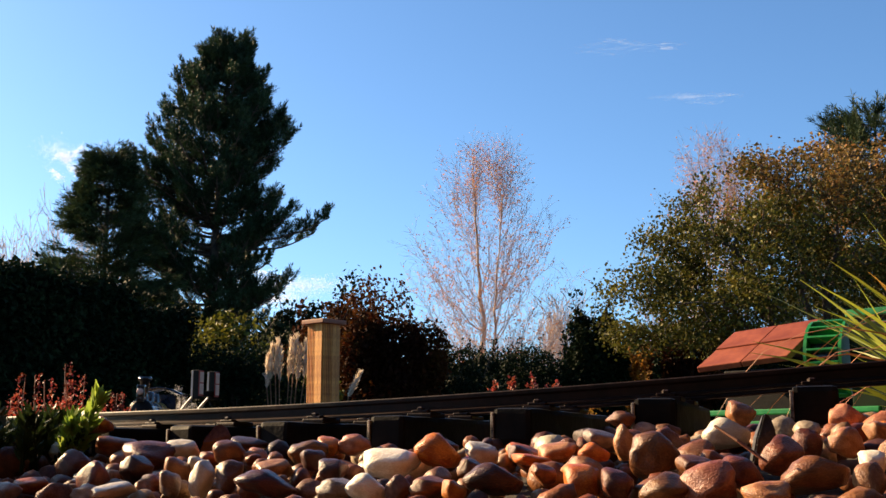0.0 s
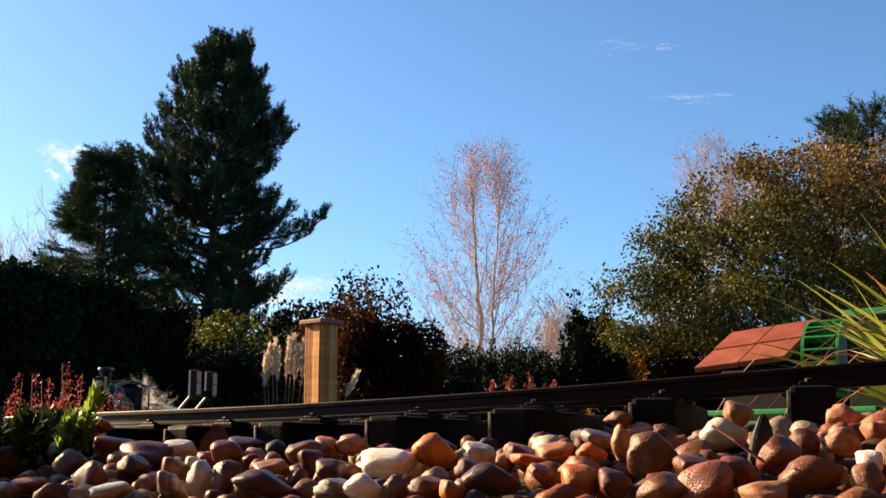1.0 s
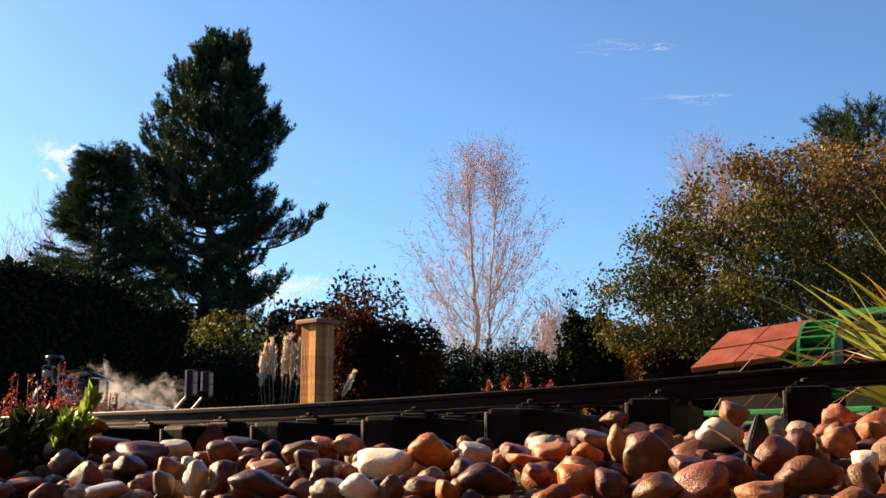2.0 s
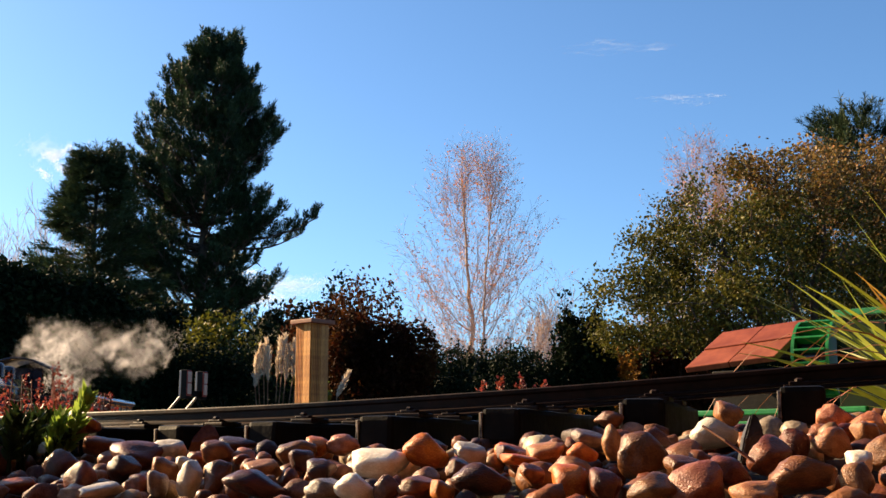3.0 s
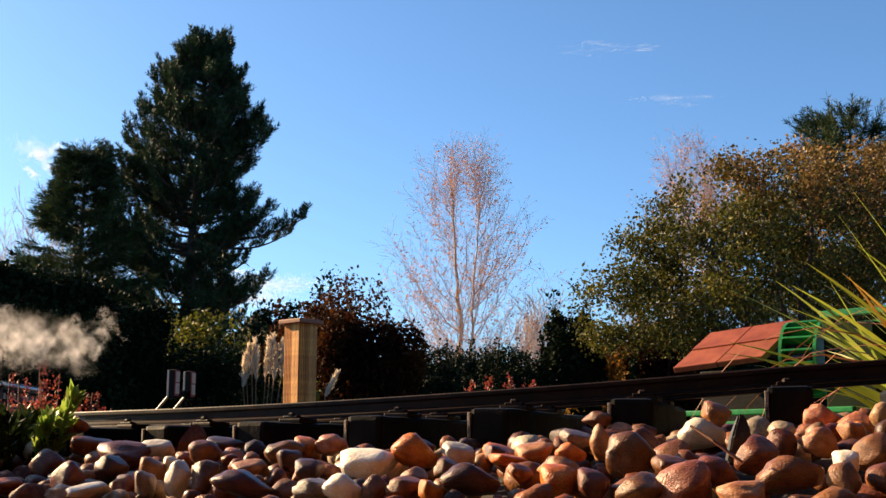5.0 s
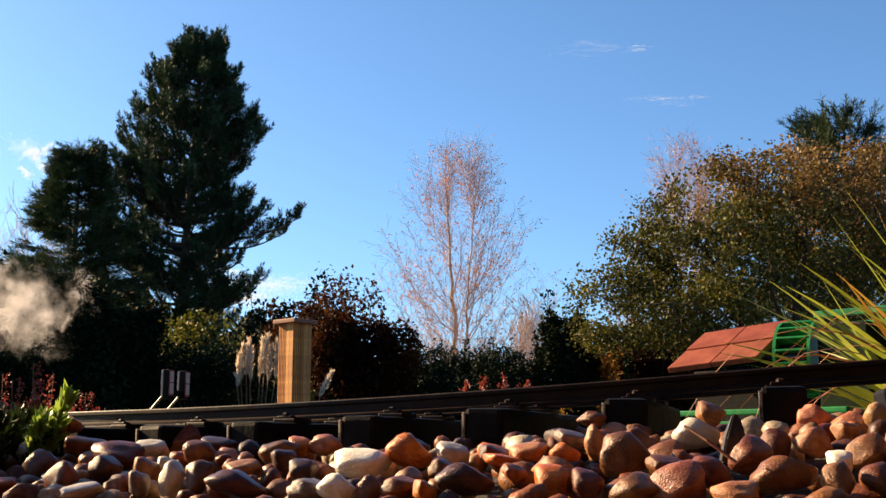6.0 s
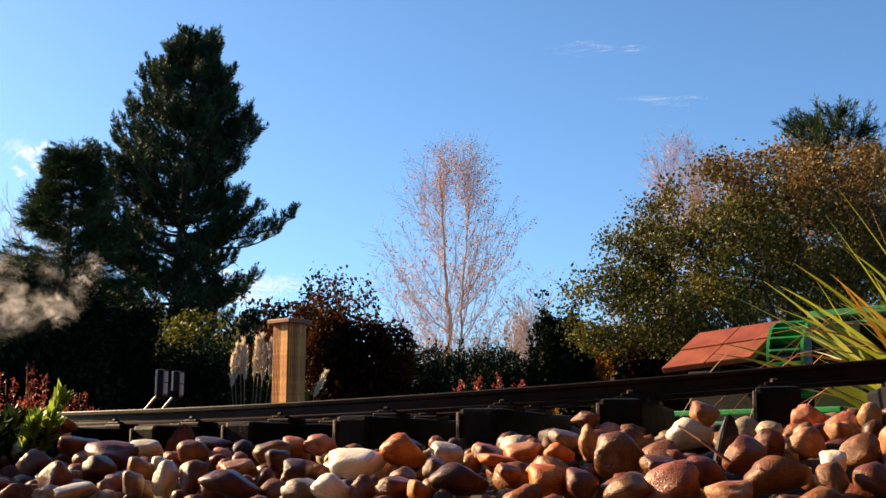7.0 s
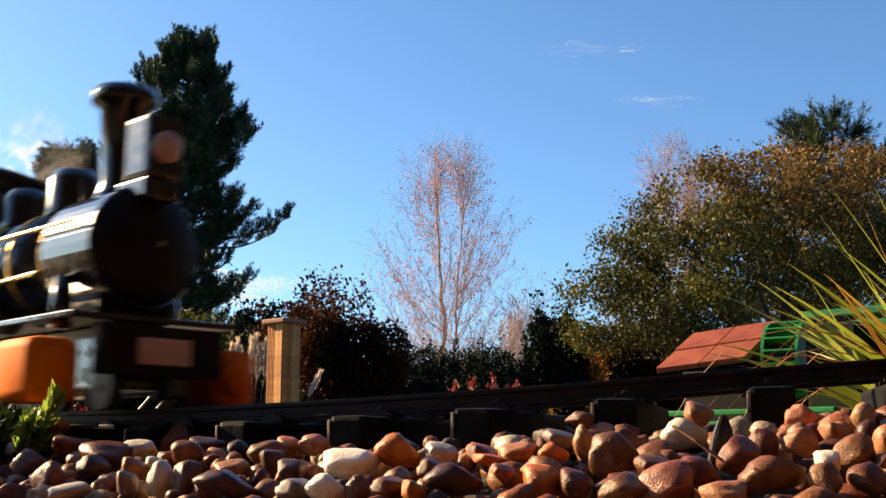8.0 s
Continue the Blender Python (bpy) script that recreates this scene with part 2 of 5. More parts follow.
def tubes(segs, sides=5):
    """Tapered tubes, (p0, p1, r0, r1) each."""
    n = len(segs)
    p0 = np.array([s[0] for s in segs], float)
    p1 = np.array([s[1] for s in segs], float)
    r0 = np.array([s[2] for s in segs], float)[:, None, None]
    r1 = np.array([s[3] for s in segs], float)[:, None, None]
    d = p1 - p0
    d /= np.linalg.norm(d, axis=1, keepdims=True) + 1e-9
    ref = np.where(np.abs(d[:, 2:3]) > 0.9, np.array([[1.0, 0, 0]]), np.array([[0, 0, 1.0]]))
    u = np.cross(d, ref)
    u /= np.linalg.norm(u, axis=1, keepdims=True) + 1e-9
    w = np.cross(d, u)
    a = np.arange(sides) * 2 * np.pi / sides
    ring = u[:, None, :] * np.cos(a)[None, :, None] + w[:, None, :] * np.sin(a)[None, :, None]
    v = np.concatenate([p0[:, None] + ring * r0, p1[:, None] + ring * r1], 1).reshape(-1, 3)
    faces = []
    for k in range(n):
        o = k * 2 * sides
        for i in range(sides):
            j = (i + 1) % sides
            faces.append((o + i, o + j, o + sides + j, o + sides + i))
    return v, faces


def leaves(points, size, long=1.6, up=0.0, rng=RNG):
    """Small folded leaves, one at each point, turned at random."""
    p = np.asarray(points, float)
    n = len(p)
    a = rng.normal(size=(n, 3))
    a[:, 2] += up
    a /= np.linalg.norm(a, axis=1, keepdims=True)
    b = np.cross(a, rng.normal(size=(n, 3)))
    b /= np.linalg.norm(b, axis=1, keepdims=True)
    c = np.cross(a, b)
    s = (size * rng.uniform(0.6, 1.4, n))[:, None]
    v = np.stack([p, p + a * s * long * 0.5 + b * s * 0.5 + c * s * 0.12, p + a * s * long, p + a * s * long * 0.5 - b * s * 0.5 + c * s * 0.12], 1).reshape(-1, 3)
    f = np.arange(n)[:, None] * 4
    return v, np.concatenate([f + np.array([[0, 1, 2]]), f + np.array([[0, 2, 3]])], 0).tolist()


def blades(roots, ways, lengths, widths, rng=RNG):
    """Thin needles: one triangle pair each."""
    p, d = np.asarray(roots, float), np.asarray(ways, float)
    n = len(p)
    d = d / (np.linalg.norm(d, axis=1, keepdims=True) + 1e-9)
    b = np.cross(d, rng.normal(size=(n, 3)))
    b /= np.linalg.norm(b, axis=1, keepdims=True) + 1e-9
    l, w = np.asarray(lengths)[:, None], np.asarray(widths)[:, None]
    v = np.stack([p - b * w * 0.5, p + d * l * 0.5 + b * w * 0.5, p + d * l, p + d * l * 0.45 - b * w * 0.5], 1).reshape(-1, 3)
    f = np.arange(n)[:, None] * 4
    return v, np.concatenate([f + np.array([[0, 1, 2]]), f + np.array([[0, 2, 3]])], 0).tolist()


def vapour(name, n, knots, wide, scale, size, material, seed, folds=0.5):
    """Very many fine droplets, gathered in knots and drawn out into folded wisps."""
    rng = np.random.default_rng(seed)
    k = np.asarray(knots, float)
    pick = rng.integers(0, len(k), n)
    p = k[pick] + rng.normal(size=(n, 3)) * (rng.uniform(0.4, 1.2, len(k))[pick] * wide)[:, None]
    for octave in range(5):
        f = 2.2 * 1.75 ** octave
        for axis in range(3):
            w = rng.normal(size=3) * f
            w[axis] *= 0.2
            p[:, axis] += folds / f * 1.5 * np.sin(p @ w + rng.uniform(0, 6.28))
    p = p * np.asarray(scale)
    a, b = (q * size * rng.uniform(0.5, 1.5, (n, 1)) for q in rng.normal(size=(2, n, 3)))
    v = np.stack([p, p + a, p + b], 1).reshape(-1, 3)
    me = bpy.data.meshes.new(name)
    me.from_pydata(v.tolist(), [], np.arange(3 * n).reshape(-1, 3).tolist())
    me.materials.append(material)
    return me


def lump(seed, sub=3, rough=0.35, angular=0.0):
    """A worn stone of about unit radius."""
    bm = bmesh.new()
    bmesh.ops.create_icosphere(bm, subdivisions=sub, radius=1.0)
    r = random.Random(seed)
    o = Vector((r.uniform(-50, 50), r.uniform(-50, 50), r.uniform(-50, 50)))
    cuts = [(Vector((r.gauss(0, 1), r.gauss(0, 1), r.gauss(0, 1))).normalized(), r.uniform(0.55, 0.86)) for _ in range(11)]
    for v in bm.verts:
        d = v.co.normalized()
        k = 1 + rough * noise.noise(d * 0.9 + o) + 0.17 * noise.noise(d * 2.4 + o) + 0.05 * noise.noise(d * 6 + o)
        q = d * k
        for c, h in cuts:
            e = q.dot(c) - h
            if e > 0:
                q -= c * e * angular
        v.co = q
    return bm


# ---------- the track's line ----------
def heading_at(s):
    h0 = -37.5
    if s > -0.18:
        return radians(h0 + math.degrees(1.0 * s))
    h1 = h0 - math.degrees(0.18)
    return radians(max(-90.0, h1 + math.degrees(0.41 * (s + 0.18))))


def rail_height(s):
    if s <= 0:
        return 0.084
    k = s / 0.0607
    return 0.084 + 0.00036 * min(k, 6.0) ** 2 + max(0, k - 6) * 0.0036


LINE = {}
STEP = 0.005


def lay_line():
    LINE[0] = (-0.1629, 0.660)
    x, y = LINE[0]
    for i in range(0, 200):
        h = heading_at((i + 0.5) * STEP)
        x, y = x + STEP * math.cos(h), y + STEP * math.sin(h)
        LINE[i + 1] = (x, y)
    x, y = LINE[0]
    for i in range(0, -1400, -1):
        h = heading_at((i - 0.5) * STEP)
        x, y = x - STEP * math.cos(h), y - STEP * math.sin(h)
        LINE[i - 1] = (x, y)


lay_line()
GAUGE = 0.045


def on_line(s, side=0.0):
    """Place on the near rail's line at length s, set off to the far side by side; and the heading."""
    i = math.floor(s / STEP)
    f = s / STEP - i
    a, b = LINE[i], LINE[i + 1]
    h = heading_at(s)
    return Vector((a[0] + (b[0] - a[0]) * f - side * math.sin(h), a[1] + (b[1] - a[1]) * f + side * math.cos(h), rail_height(s))), h


def dist_to_line(x, y):
    """How far (x, y) lies outside the near rail, and at what length."""
    best = None
    for i in range(-1300, 195, 4):
        a = LINE[i]
        d = (a[0] - x) ** 2 + (a[1] - y) ** 2
        if best is None or d < best[0]:
            best = (d, i)
    s = best[1] * STEP
    h = heading_at(s)
    a = LINE[best[1]]
    return (x - a[0]) * math.sin(h) - (y - a[1]) * math.cos(h), s


def bed_height(x, y):
    """The top of the stones: a bed under the track with a shoulder that falls away."""
    d, s = dist_to_line(x, y)
    top = rail_height(s) - 0.0083 - 0.010
    if d < -0.09:
        return max(0.004, top - (-0.09 - d) * 0.35)
    if d < 0.04:
        return top
    return max(0.004, top - (d - 0.04) * 0.25)


# ---------- ground ----------
def make_ground():
    bm = bmesh.new()
    n = 60
    xs = [math.copysign(abs(t) ** 3.2, t) * 900 for t in np.linspace(-1, 1, n)]
    ys = [math.copysign(abs(t) ** 3.2, t) * 900 for t in np.linspace(-1, 1, n)]
    vs = [[bm.verts.new((x, y, 0.012 * noise.noise((x * 2, y * 2, 0)) - 0.012)) for x in xs] for y in ys]
    for j in range(n - 1):
        for i in range(n - 1):
            bm.faces.new((vs[j][i], vs[j][i + 1], vs[j + 1][i + 1], vs[j + 1][i]))
    tagged(link("ground", bm, M["soil"]), "dark garden soil and short lawn", "ground", kind="structure")


make_ground()


def shade_wall(name, x0, y0, x1, y1, h):
    """A plain dark wall, added out of view to block sky light and bounce."""
    l, a = math.hypot(x1 - x0, y1 - y0), math.degrees(math.atan2(y1 - y0, x1 - x0))
    bm = bmesh.new()
    box(bm, 0, -0.1, -0.05, l, 0.1, h, 0.004)
    tagged(link(name, bm, M["shade_wall_dark"], smooth=False, m=pose(x0, y0, 0, 0, 0, a)), "unseen plain dark wall added to hold back fill light", "wall", kind="structure")


# added walls behind and right of the viewer, to deepen the shade
shade_wall("wall_south", -2.6, -0.9, 2.2, -0.9, 2.6)
shade_wall("wall_east", 2.2, -0.8, 2.2, 2.6, 2.6)


# ---------- railway track ----------
def sweep(profile, s0, s1, side, name, parent, material, label=""):
    rows, n = [], int((s1 - s0) / 0.02) + 1
    for i in range(n + 1):
        s = s0 + (s1 - s0) * i / n
        p, h = on_line(s, side)
        rows.append([(p.x - a * math.sin(h), p.y + a * math.cos(h), p.z + b) for a, b in profile])
    k = len(profile)
    v = [q for r in rows for q in r]
    f = [(i * k + j, i * k + (j + 1) % k, (i + 1) * k + (j + 1) % k, (i + 1) * k + j) for i in range(n) for j in range(k)]
    return raw(name, v, f, material, parent, label=label)


RAIL = [(-0.0014, 0), (-0.0018, -0.0005), (-0.0018, -0.0021), (-0.0008, -0.0029), (-0.0007, -0.0064), (-0.0036, -0.0075), (-0.0036, -0.0083),
        (0.0036, -0.0083), (0.0036, -0.0075), (0.0007, -0.0064), (0.0008, -0.0029), (0.0018, -0.0021), (0.0018, -0.0005), (0.0014, 0)]


def sleeper_mesh(seed):
    r = random.Random(seed)
    bm = bmesh.new()
    box(bm, -0.009, -0.062, -0.016, 0.009, 0.062, 0.0, 0.0024)
    bmesh.ops.subdivide_edges(bm, edges=[e for e in bm.edges if e.calc_length() > 0.05], cuts=10, use_grid_fill=True)
    o = Vector((r.uniform(0, 99), r.uniform(0, 99), 0))
    for v in bm.verts:
        q = noise.noise_vector(v.co * 90 + o)
        v.co += Vector((q.x * 0.0006, q.y * 0.0008, q.z * 0.0005))
    me = bpy.data.meshes.new("sleeper")
    bm.to_mesh(me)
    bm.free()
    me.materials.append(M["sleeper"])
    return me


def chair_mesh():
    bm = bmesh.new()
    box(bm, -0.0068, -0.0075, 0, 0.0068, 0.0075, 0.0022, 0.0006)
    for y in (-0.0052, 0.0052):
        box(bm, -0.0045, y - 0.0018, 0.002, 0.0045, y + 0.0018, 0.0037, 0.0006)
        turned([(0.0021, 0.0035), (0.0021, 0.0046), (0.0014, 0.0052)], 6, "Z", bm, (0.0, y, 0))
    me = bpy.data.meshes.new("rail_chair")
    bm.to_mesh(me)
    bm.free()
    me.materials.append(M["rail"])
    return me


def make_track():
    track = empty("railway_track", -0.163, 0.66, 0.084, "curved miniature railway track with dark sleepers on pebbles", "railway track", kind="structure")
    inv = Matrix.Translation((0.163, -0.66, -0.084))
    for side in (0.0, GAUGE):
        r = sweep(RAIL, -4.6, 0.95, side, "rail", track, M["rail"], "rusty brown flat-bottomed rail")
        r.matrix_parent_inverse = inv
    shapes, chair = [sleeper_mesh(i) for i in range(5)], chair_mesh()
    # pale strip on the sleeper's left corner: chipped edge plus a painted sun glint
    worn = bpy.data.meshes.new("worn_edge")
    b = a_box(-0.0096, -0.0626, -0.0135, -0.0084, -0.0608, -0.0015, 0.0003)
    for v in b.verts:
        v.co += noise.noise_vector(v.co * 400) * 0.0009
    b.to_mesh(worn)
    b.free()
    worn.materials.append(M["worn_glint_wood"])
    rnd = random.Random(3)
    for k in range(-74, 15):
        s = 0.0607 * k + rnd.uniform(-0.0015, 0.0015)
        p, h = on_line(s, GAUGE / 2)
        ob = new("sleeper", shapes[k % 5])
        ob.parent, ob.matrix_parent_inverse = track, inv
        ob.matrix_basis = pose(p.x, p.y, p.z - 0.0083 - 0.0022, 0, 0, math.degrees(h) + rnd.uniform(-1.5, 1.5))
        if -8 < k < 9:
            e = new("worn_edge", worn)
            e.parent = ob
        for y in (-GAUGE / 2, GAUGE / 2):
            c = new("rail_chair", chair)
            c.parent = ob
            c.matrix_basis = pose(0, y, 0)


make_track()


# ---------- stones ----------
def make_bed():
    """A lumpy base of earth and small stones under the track and before it."""
    bm = bmesh.new()
    rows = []
    xs = np.linspace(-1.3, 0.75, 104)
    ys = np.linspace(0.12, 1.32, 64)
    for y in ys:
        rows.append([bm.verts.new((x, y, bed_height(x, y) - 0.021 + 0.004 * noise.noise((x * 40, y * 40, 1)))) for x in xs])
    for a, b in zip(rows, rows[1:]):
        for i in range(len(a) - 1):
            bm.faces.new((a[i], a[i + 1], b[i + 1], b[i]))
    bed = tagged(link("ballast_bed", bm, M["soil"]), "bed of rounded brown, orange and white pebbles", "pebble bed", kind="structure")
    # the far stretch of the bed
    v, f = [], []
    prof = [(-0.13, -0.085), (-0.045, -0.018), (0.09, -0.018), (0.18, -0.085)]
    n = 90
    for i in range(n + 1):
        p, h = on_line(-4.6 + 3.95 * i / n)
        v += [(p.x - a * math.sin(h), p.y + a * math.cos(h), p.z + b) for a, b in prof]
    f = [(i * 4 + j, i * 4 + j + 1, (i + 1) * 4 + j + 1, (i + 1) * 4 + j) for i in range(n) for j in range(3)]
    raw("embankment", v, f, M["soil"], bed)
    return bed


BED = make_bed()
STONES = []
for _i in range(14):
    _bm = lump(100 + _i, 3, 0.5, 0.86 if _i % 3 == 0 else (0.6 if _i % 3 == 1 else 0.4))
    _me = bpy.data.meshes.new("pebble")
    _bm.to_mesh(_me)
    _bm.free()
    for _p in _me.polygons:
        _p.use_smooth = True
    STONES.append(_me)
BY_COLOUR = {}


def stone(x, y, z, w, h, colour, shape, tilt, depth=0.85):
    """One pebble of width w and height h with its centre at x, y, z."""
    if colour in ("quartz", "orange_stone", "dark_stone", "grey_stone"):
        shape = shape // 3 * 3
    key = (colour, shape)
    if key not in BY_COLOUR:
        me = STONES[shape].copy()
        me.materials.append(M[colour])
        BY_COLOUR[key] = me
    me = BY_COLOUR[key]
    ob = new("pebble", me)
    ob.parent = BED
    ob.matrix_basis = Matrix.Translation((x, y, z)) @ pose(0, 0, 0, 0, tilt, shape * 23 % 40 - 20) @ Matrix.Diagonal((w / 2, w / 2 * depth, h / 2, 1))
    TAKEN.append((x, y, w / 2))


TAKEN = []
for _q in [(-0.1796, 0.61, 0.0736, 0.0115, 0.0096), (-0.1831, 0.518, 0.0452, 0.0201, 0.0108), (-0.0505, 0.508, 0.0627, 0.0154, 0.0101), (-0.0009, 0.454, 0.0589, 0.0219, 0.0143), (0.0035, 0.396, 0.0464, 0.0112, 0.0095), (0.0465, 0.386, 0.0505, 0.0162, 0.0141), (0.056, 0.42, 0.059, 0.0136, 0.0079), (0.0327, 0.426, 0.0569, 0.0187, 0.0058)]:
    stone(*_q, "orange_stone", (len(TAKEN) * 5) % 14, (len(TAKEN) * 37) % 30 - 15)
for _q in [(-0.1895, 0.61, 0.073, 0.0192, 0.0102), (-0.0681, 0.472, 0.0529, 0.0178, 0.0123), (-0.0384, 0.506, 0.0636, 0.0164, 0.0101), (-0.0017, 0.422, 0.0508, 0.0119, 0.0079), (0.0487, 0.4, 0.054, 0.0151, 0.0105), (0.0429, 0.434, 0.06, 0.0191, 0.0091), (0.0688, 0.426, 0.0618, 0.0111, 0.0147), (0.0848, 0.36, 0.0503, 0.0185, 0.0139), (0.1369, 0.388, 0.0628, 0.015, 0.0102), (0.127, 0.342, 0.0516, 0.0118, 0.0118), (0.1522, 0.4, 0.0668, 0.0117, 0.0096), (0.0974, 0.346, 0.0475, 0.0163, 0.0083), (0.1632, 0.378, 0.0638, 0.0138, 0.0119)]:
    stone(*_q, "pink_stone", (len(TAKEN) * 5) % 14, (len(TAKEN) * 37) % 30 - 15)
for _q in [(-0.1968, 0.61, 0.0685, 0.016, 0.0089), (-0.2, 0.61, 0.0611, 0.0211, 0.0109), (-0.1235, 0.55, 0.061, 0.019, 0.0138), (-0.1069, 0.502, 0.0529, 0.0131, 0.0126), (-0.099, 0.472, 0.0484, 0.0109, 0.0163), (-0.1355, 0.48, 0.0445, 0.0216, 0.009), (-0.0214, 0.454, 0.0558, 0.0295, 0.0143), (-0.0262, 0.416, 0.0462, 0.0183, 0.0109), (0.0159, 0.444, 0.0589, 0.0158, 0.0125), (0.1361, 0.364, 0.0572, 0.0103, 0.0088), (0.1064, 0.426, 0.0656, 0.021, 0.0125)]:
    stone(*_q, "quartz", (len(TAKEN) * 5) % 14, (len(TAKEN) * 37) % 30 - 15)
for _q in [(-0.1688, 0.592, 0.0625, 0.0304, 0.0136), (-0.1385, 0.55, 0.0586, 0.0322, 0.0138), (-0.0985, 0.528, 0.0597, 0.0171, 0.0122), (-0.1766, 0.55, 0.0533, 0.0184, 0.0184), (-0.0048, 0.406, 0.0471, 0.0157, 0.0089), (0.0854, 0.384, 0.0546, 0.0153, 0.0113), (0.096, 0.372, 0.0537, 0.0164, 0.0109), (0.1129, 0.382, 0.059, 0.0168, 0.0132), (0.1238, 0.392, 0.0621, 0.0131, 0.0135), (0.0566, 0.378, 0.0496, 0.0138, 0.0119), (0.0487, 0.438, 0.0612, 0.0115, 0.0069), (-0.1522, 0.506, 0.048, 0.0159, 0.0159), (-0.2176, 0.58, 0.053, 0.0182, 0.0182), (0.1401, 0.342, 0.0519, 0.0143, 0.0107)]:
    stone(*_q, "brown_stone", (len(TAKEN) * 5) % 14, (len(TAKEN) * 37) % 30 - 15)
for _q in [(-0.1153, 0.498, 0.0515, 0.0162, 0.0151), (-0.0869, 0.47, 0.0498, 0.0128, 0.0148), (-0.059, 0.502, 0.0597, 0.0194, 0.0105), (-0.0158, 0.41, 0.0471, 0.0099, 0.0116), (0.0099, 0.422, 0.0528, 0.0106, 0.0097), (0.0359, 0.404, 0.0522, 0.011, 0.0093), (0.0751, 0.406, 0.0594, 0.0195, 0.0187), (0.0705, 0.364, 0.0484, 0.0179, 0.0107), (0.0744, 0.476, 0.0736, 0.013, 0.0075), (0.1187, 0.456, 0.0753, 0.0148, 0.0105), (0.1156, 0.354, 0.0523, 0.0248, 0.0122), (0.1494, 0.372, 0.0602, 0.0136, 0.0117)]:
    stone(*_q, "tan_stone", (len(TAKEN) * 5) % 14, (len(TAKEN) * 37) % 30 - 15)
for _q in [(-0.093, 0.544, 0.0637, 0.0239, 0.0085), (-0.0661, 0.444, 0.0469, 0.0288, 0.0107), (-0.054, 0.48, 0.0563, 0.0136, 0.0126), (-0.0443, 0.458, 0.0531, 0.0153, 0.011), (0.0189, 0.402, 0.0493, 0.0248, 0.0122), (0.0293, 0.438, 0.0587, 0.0124, 0.0092), (-0.1388, 0.52, 0.0522, 0.0163, 0.0125), (-0.2134, 0.616, 0.0603, 0.0193, 0.0129)]:
    stone(*_q, "dark_stone", (len(TAKEN) * 5) % 14, (len(TAKEN) * 37) % 30 - 15)
for _q in [(-0.1123, 0.474, 0.0469, 0.0119, 0.0139), (-0.0378, 0.42, 0.0456, 0.0185, 0.0097), (0.0617, 0.438, 0.064, 0.017, 0.0105), (-0.19, 0.5, 0.043, 0.016, 0.011)]:
    stone(*_q, "grey_stone", (len(TAKEN) * 5) % 14, (len(TAKEN) * 37) % 30 - 15)



def shard(x, y, z, w, h, turn, material):
    """A thin angular splinter of stone that stands up between the pebbles."""
    bm = bmesh.new()
    foot = [bm.verts.new(q) for q in ((-0.5, -0.3, -0.6), (0.42, -0.35, -0.6), (0.5, 0.25, -0.6), (-0.4, 0.3, -0.6))]
    mid = [bm.verts.new(q) for q in ((-0.3, -0.28, 0.0), (0.45, -0.3, 0.1), (0.48, 0.2, 0.12), (-0.22, 0.22, 0.04))]
    head = [bm.verts.new(q) for q in ((0.08, -0.12, 0.5), (0.3, -0.14, 0.46), (0.3, 0.1, 0.42), (0.12, 0.1, 0.47))]
    for a, b in ((foot, mid), (mid, head)):
        for i in range(4):
            bm.faces.new((a[i], a[(i + 1) % 4], b[(i + 1) % 4], b[i]))
    bm.faces.new(foot[::-1]), bm.faces.new(head)
    bmesh.ops.bevel(bm, geom=bm.edges[:], offset=0.05, segments=2, affect="EDGES")
    for v in bm.verts:
        v.co += noise.noise_vector(v.co * 3) * 0.04
    link("pebble", bm, M[material], BED, "dark angular stone splinter", False, Matrix.Translation((x, y, z)) @ pose(0, 0, 0, 0, 0, turn) @ Matrix.Diagonal((w, w, h, 1)))
    TAKEN.append((x, y, w / 2))


shard(0.1118, 0.402, 0.0655, 0.0095, 0.0155, 8, "slate")
shard(-0.1205, 0.6, 0.066, 0.02, 0.0165, 20, "brown_stone")


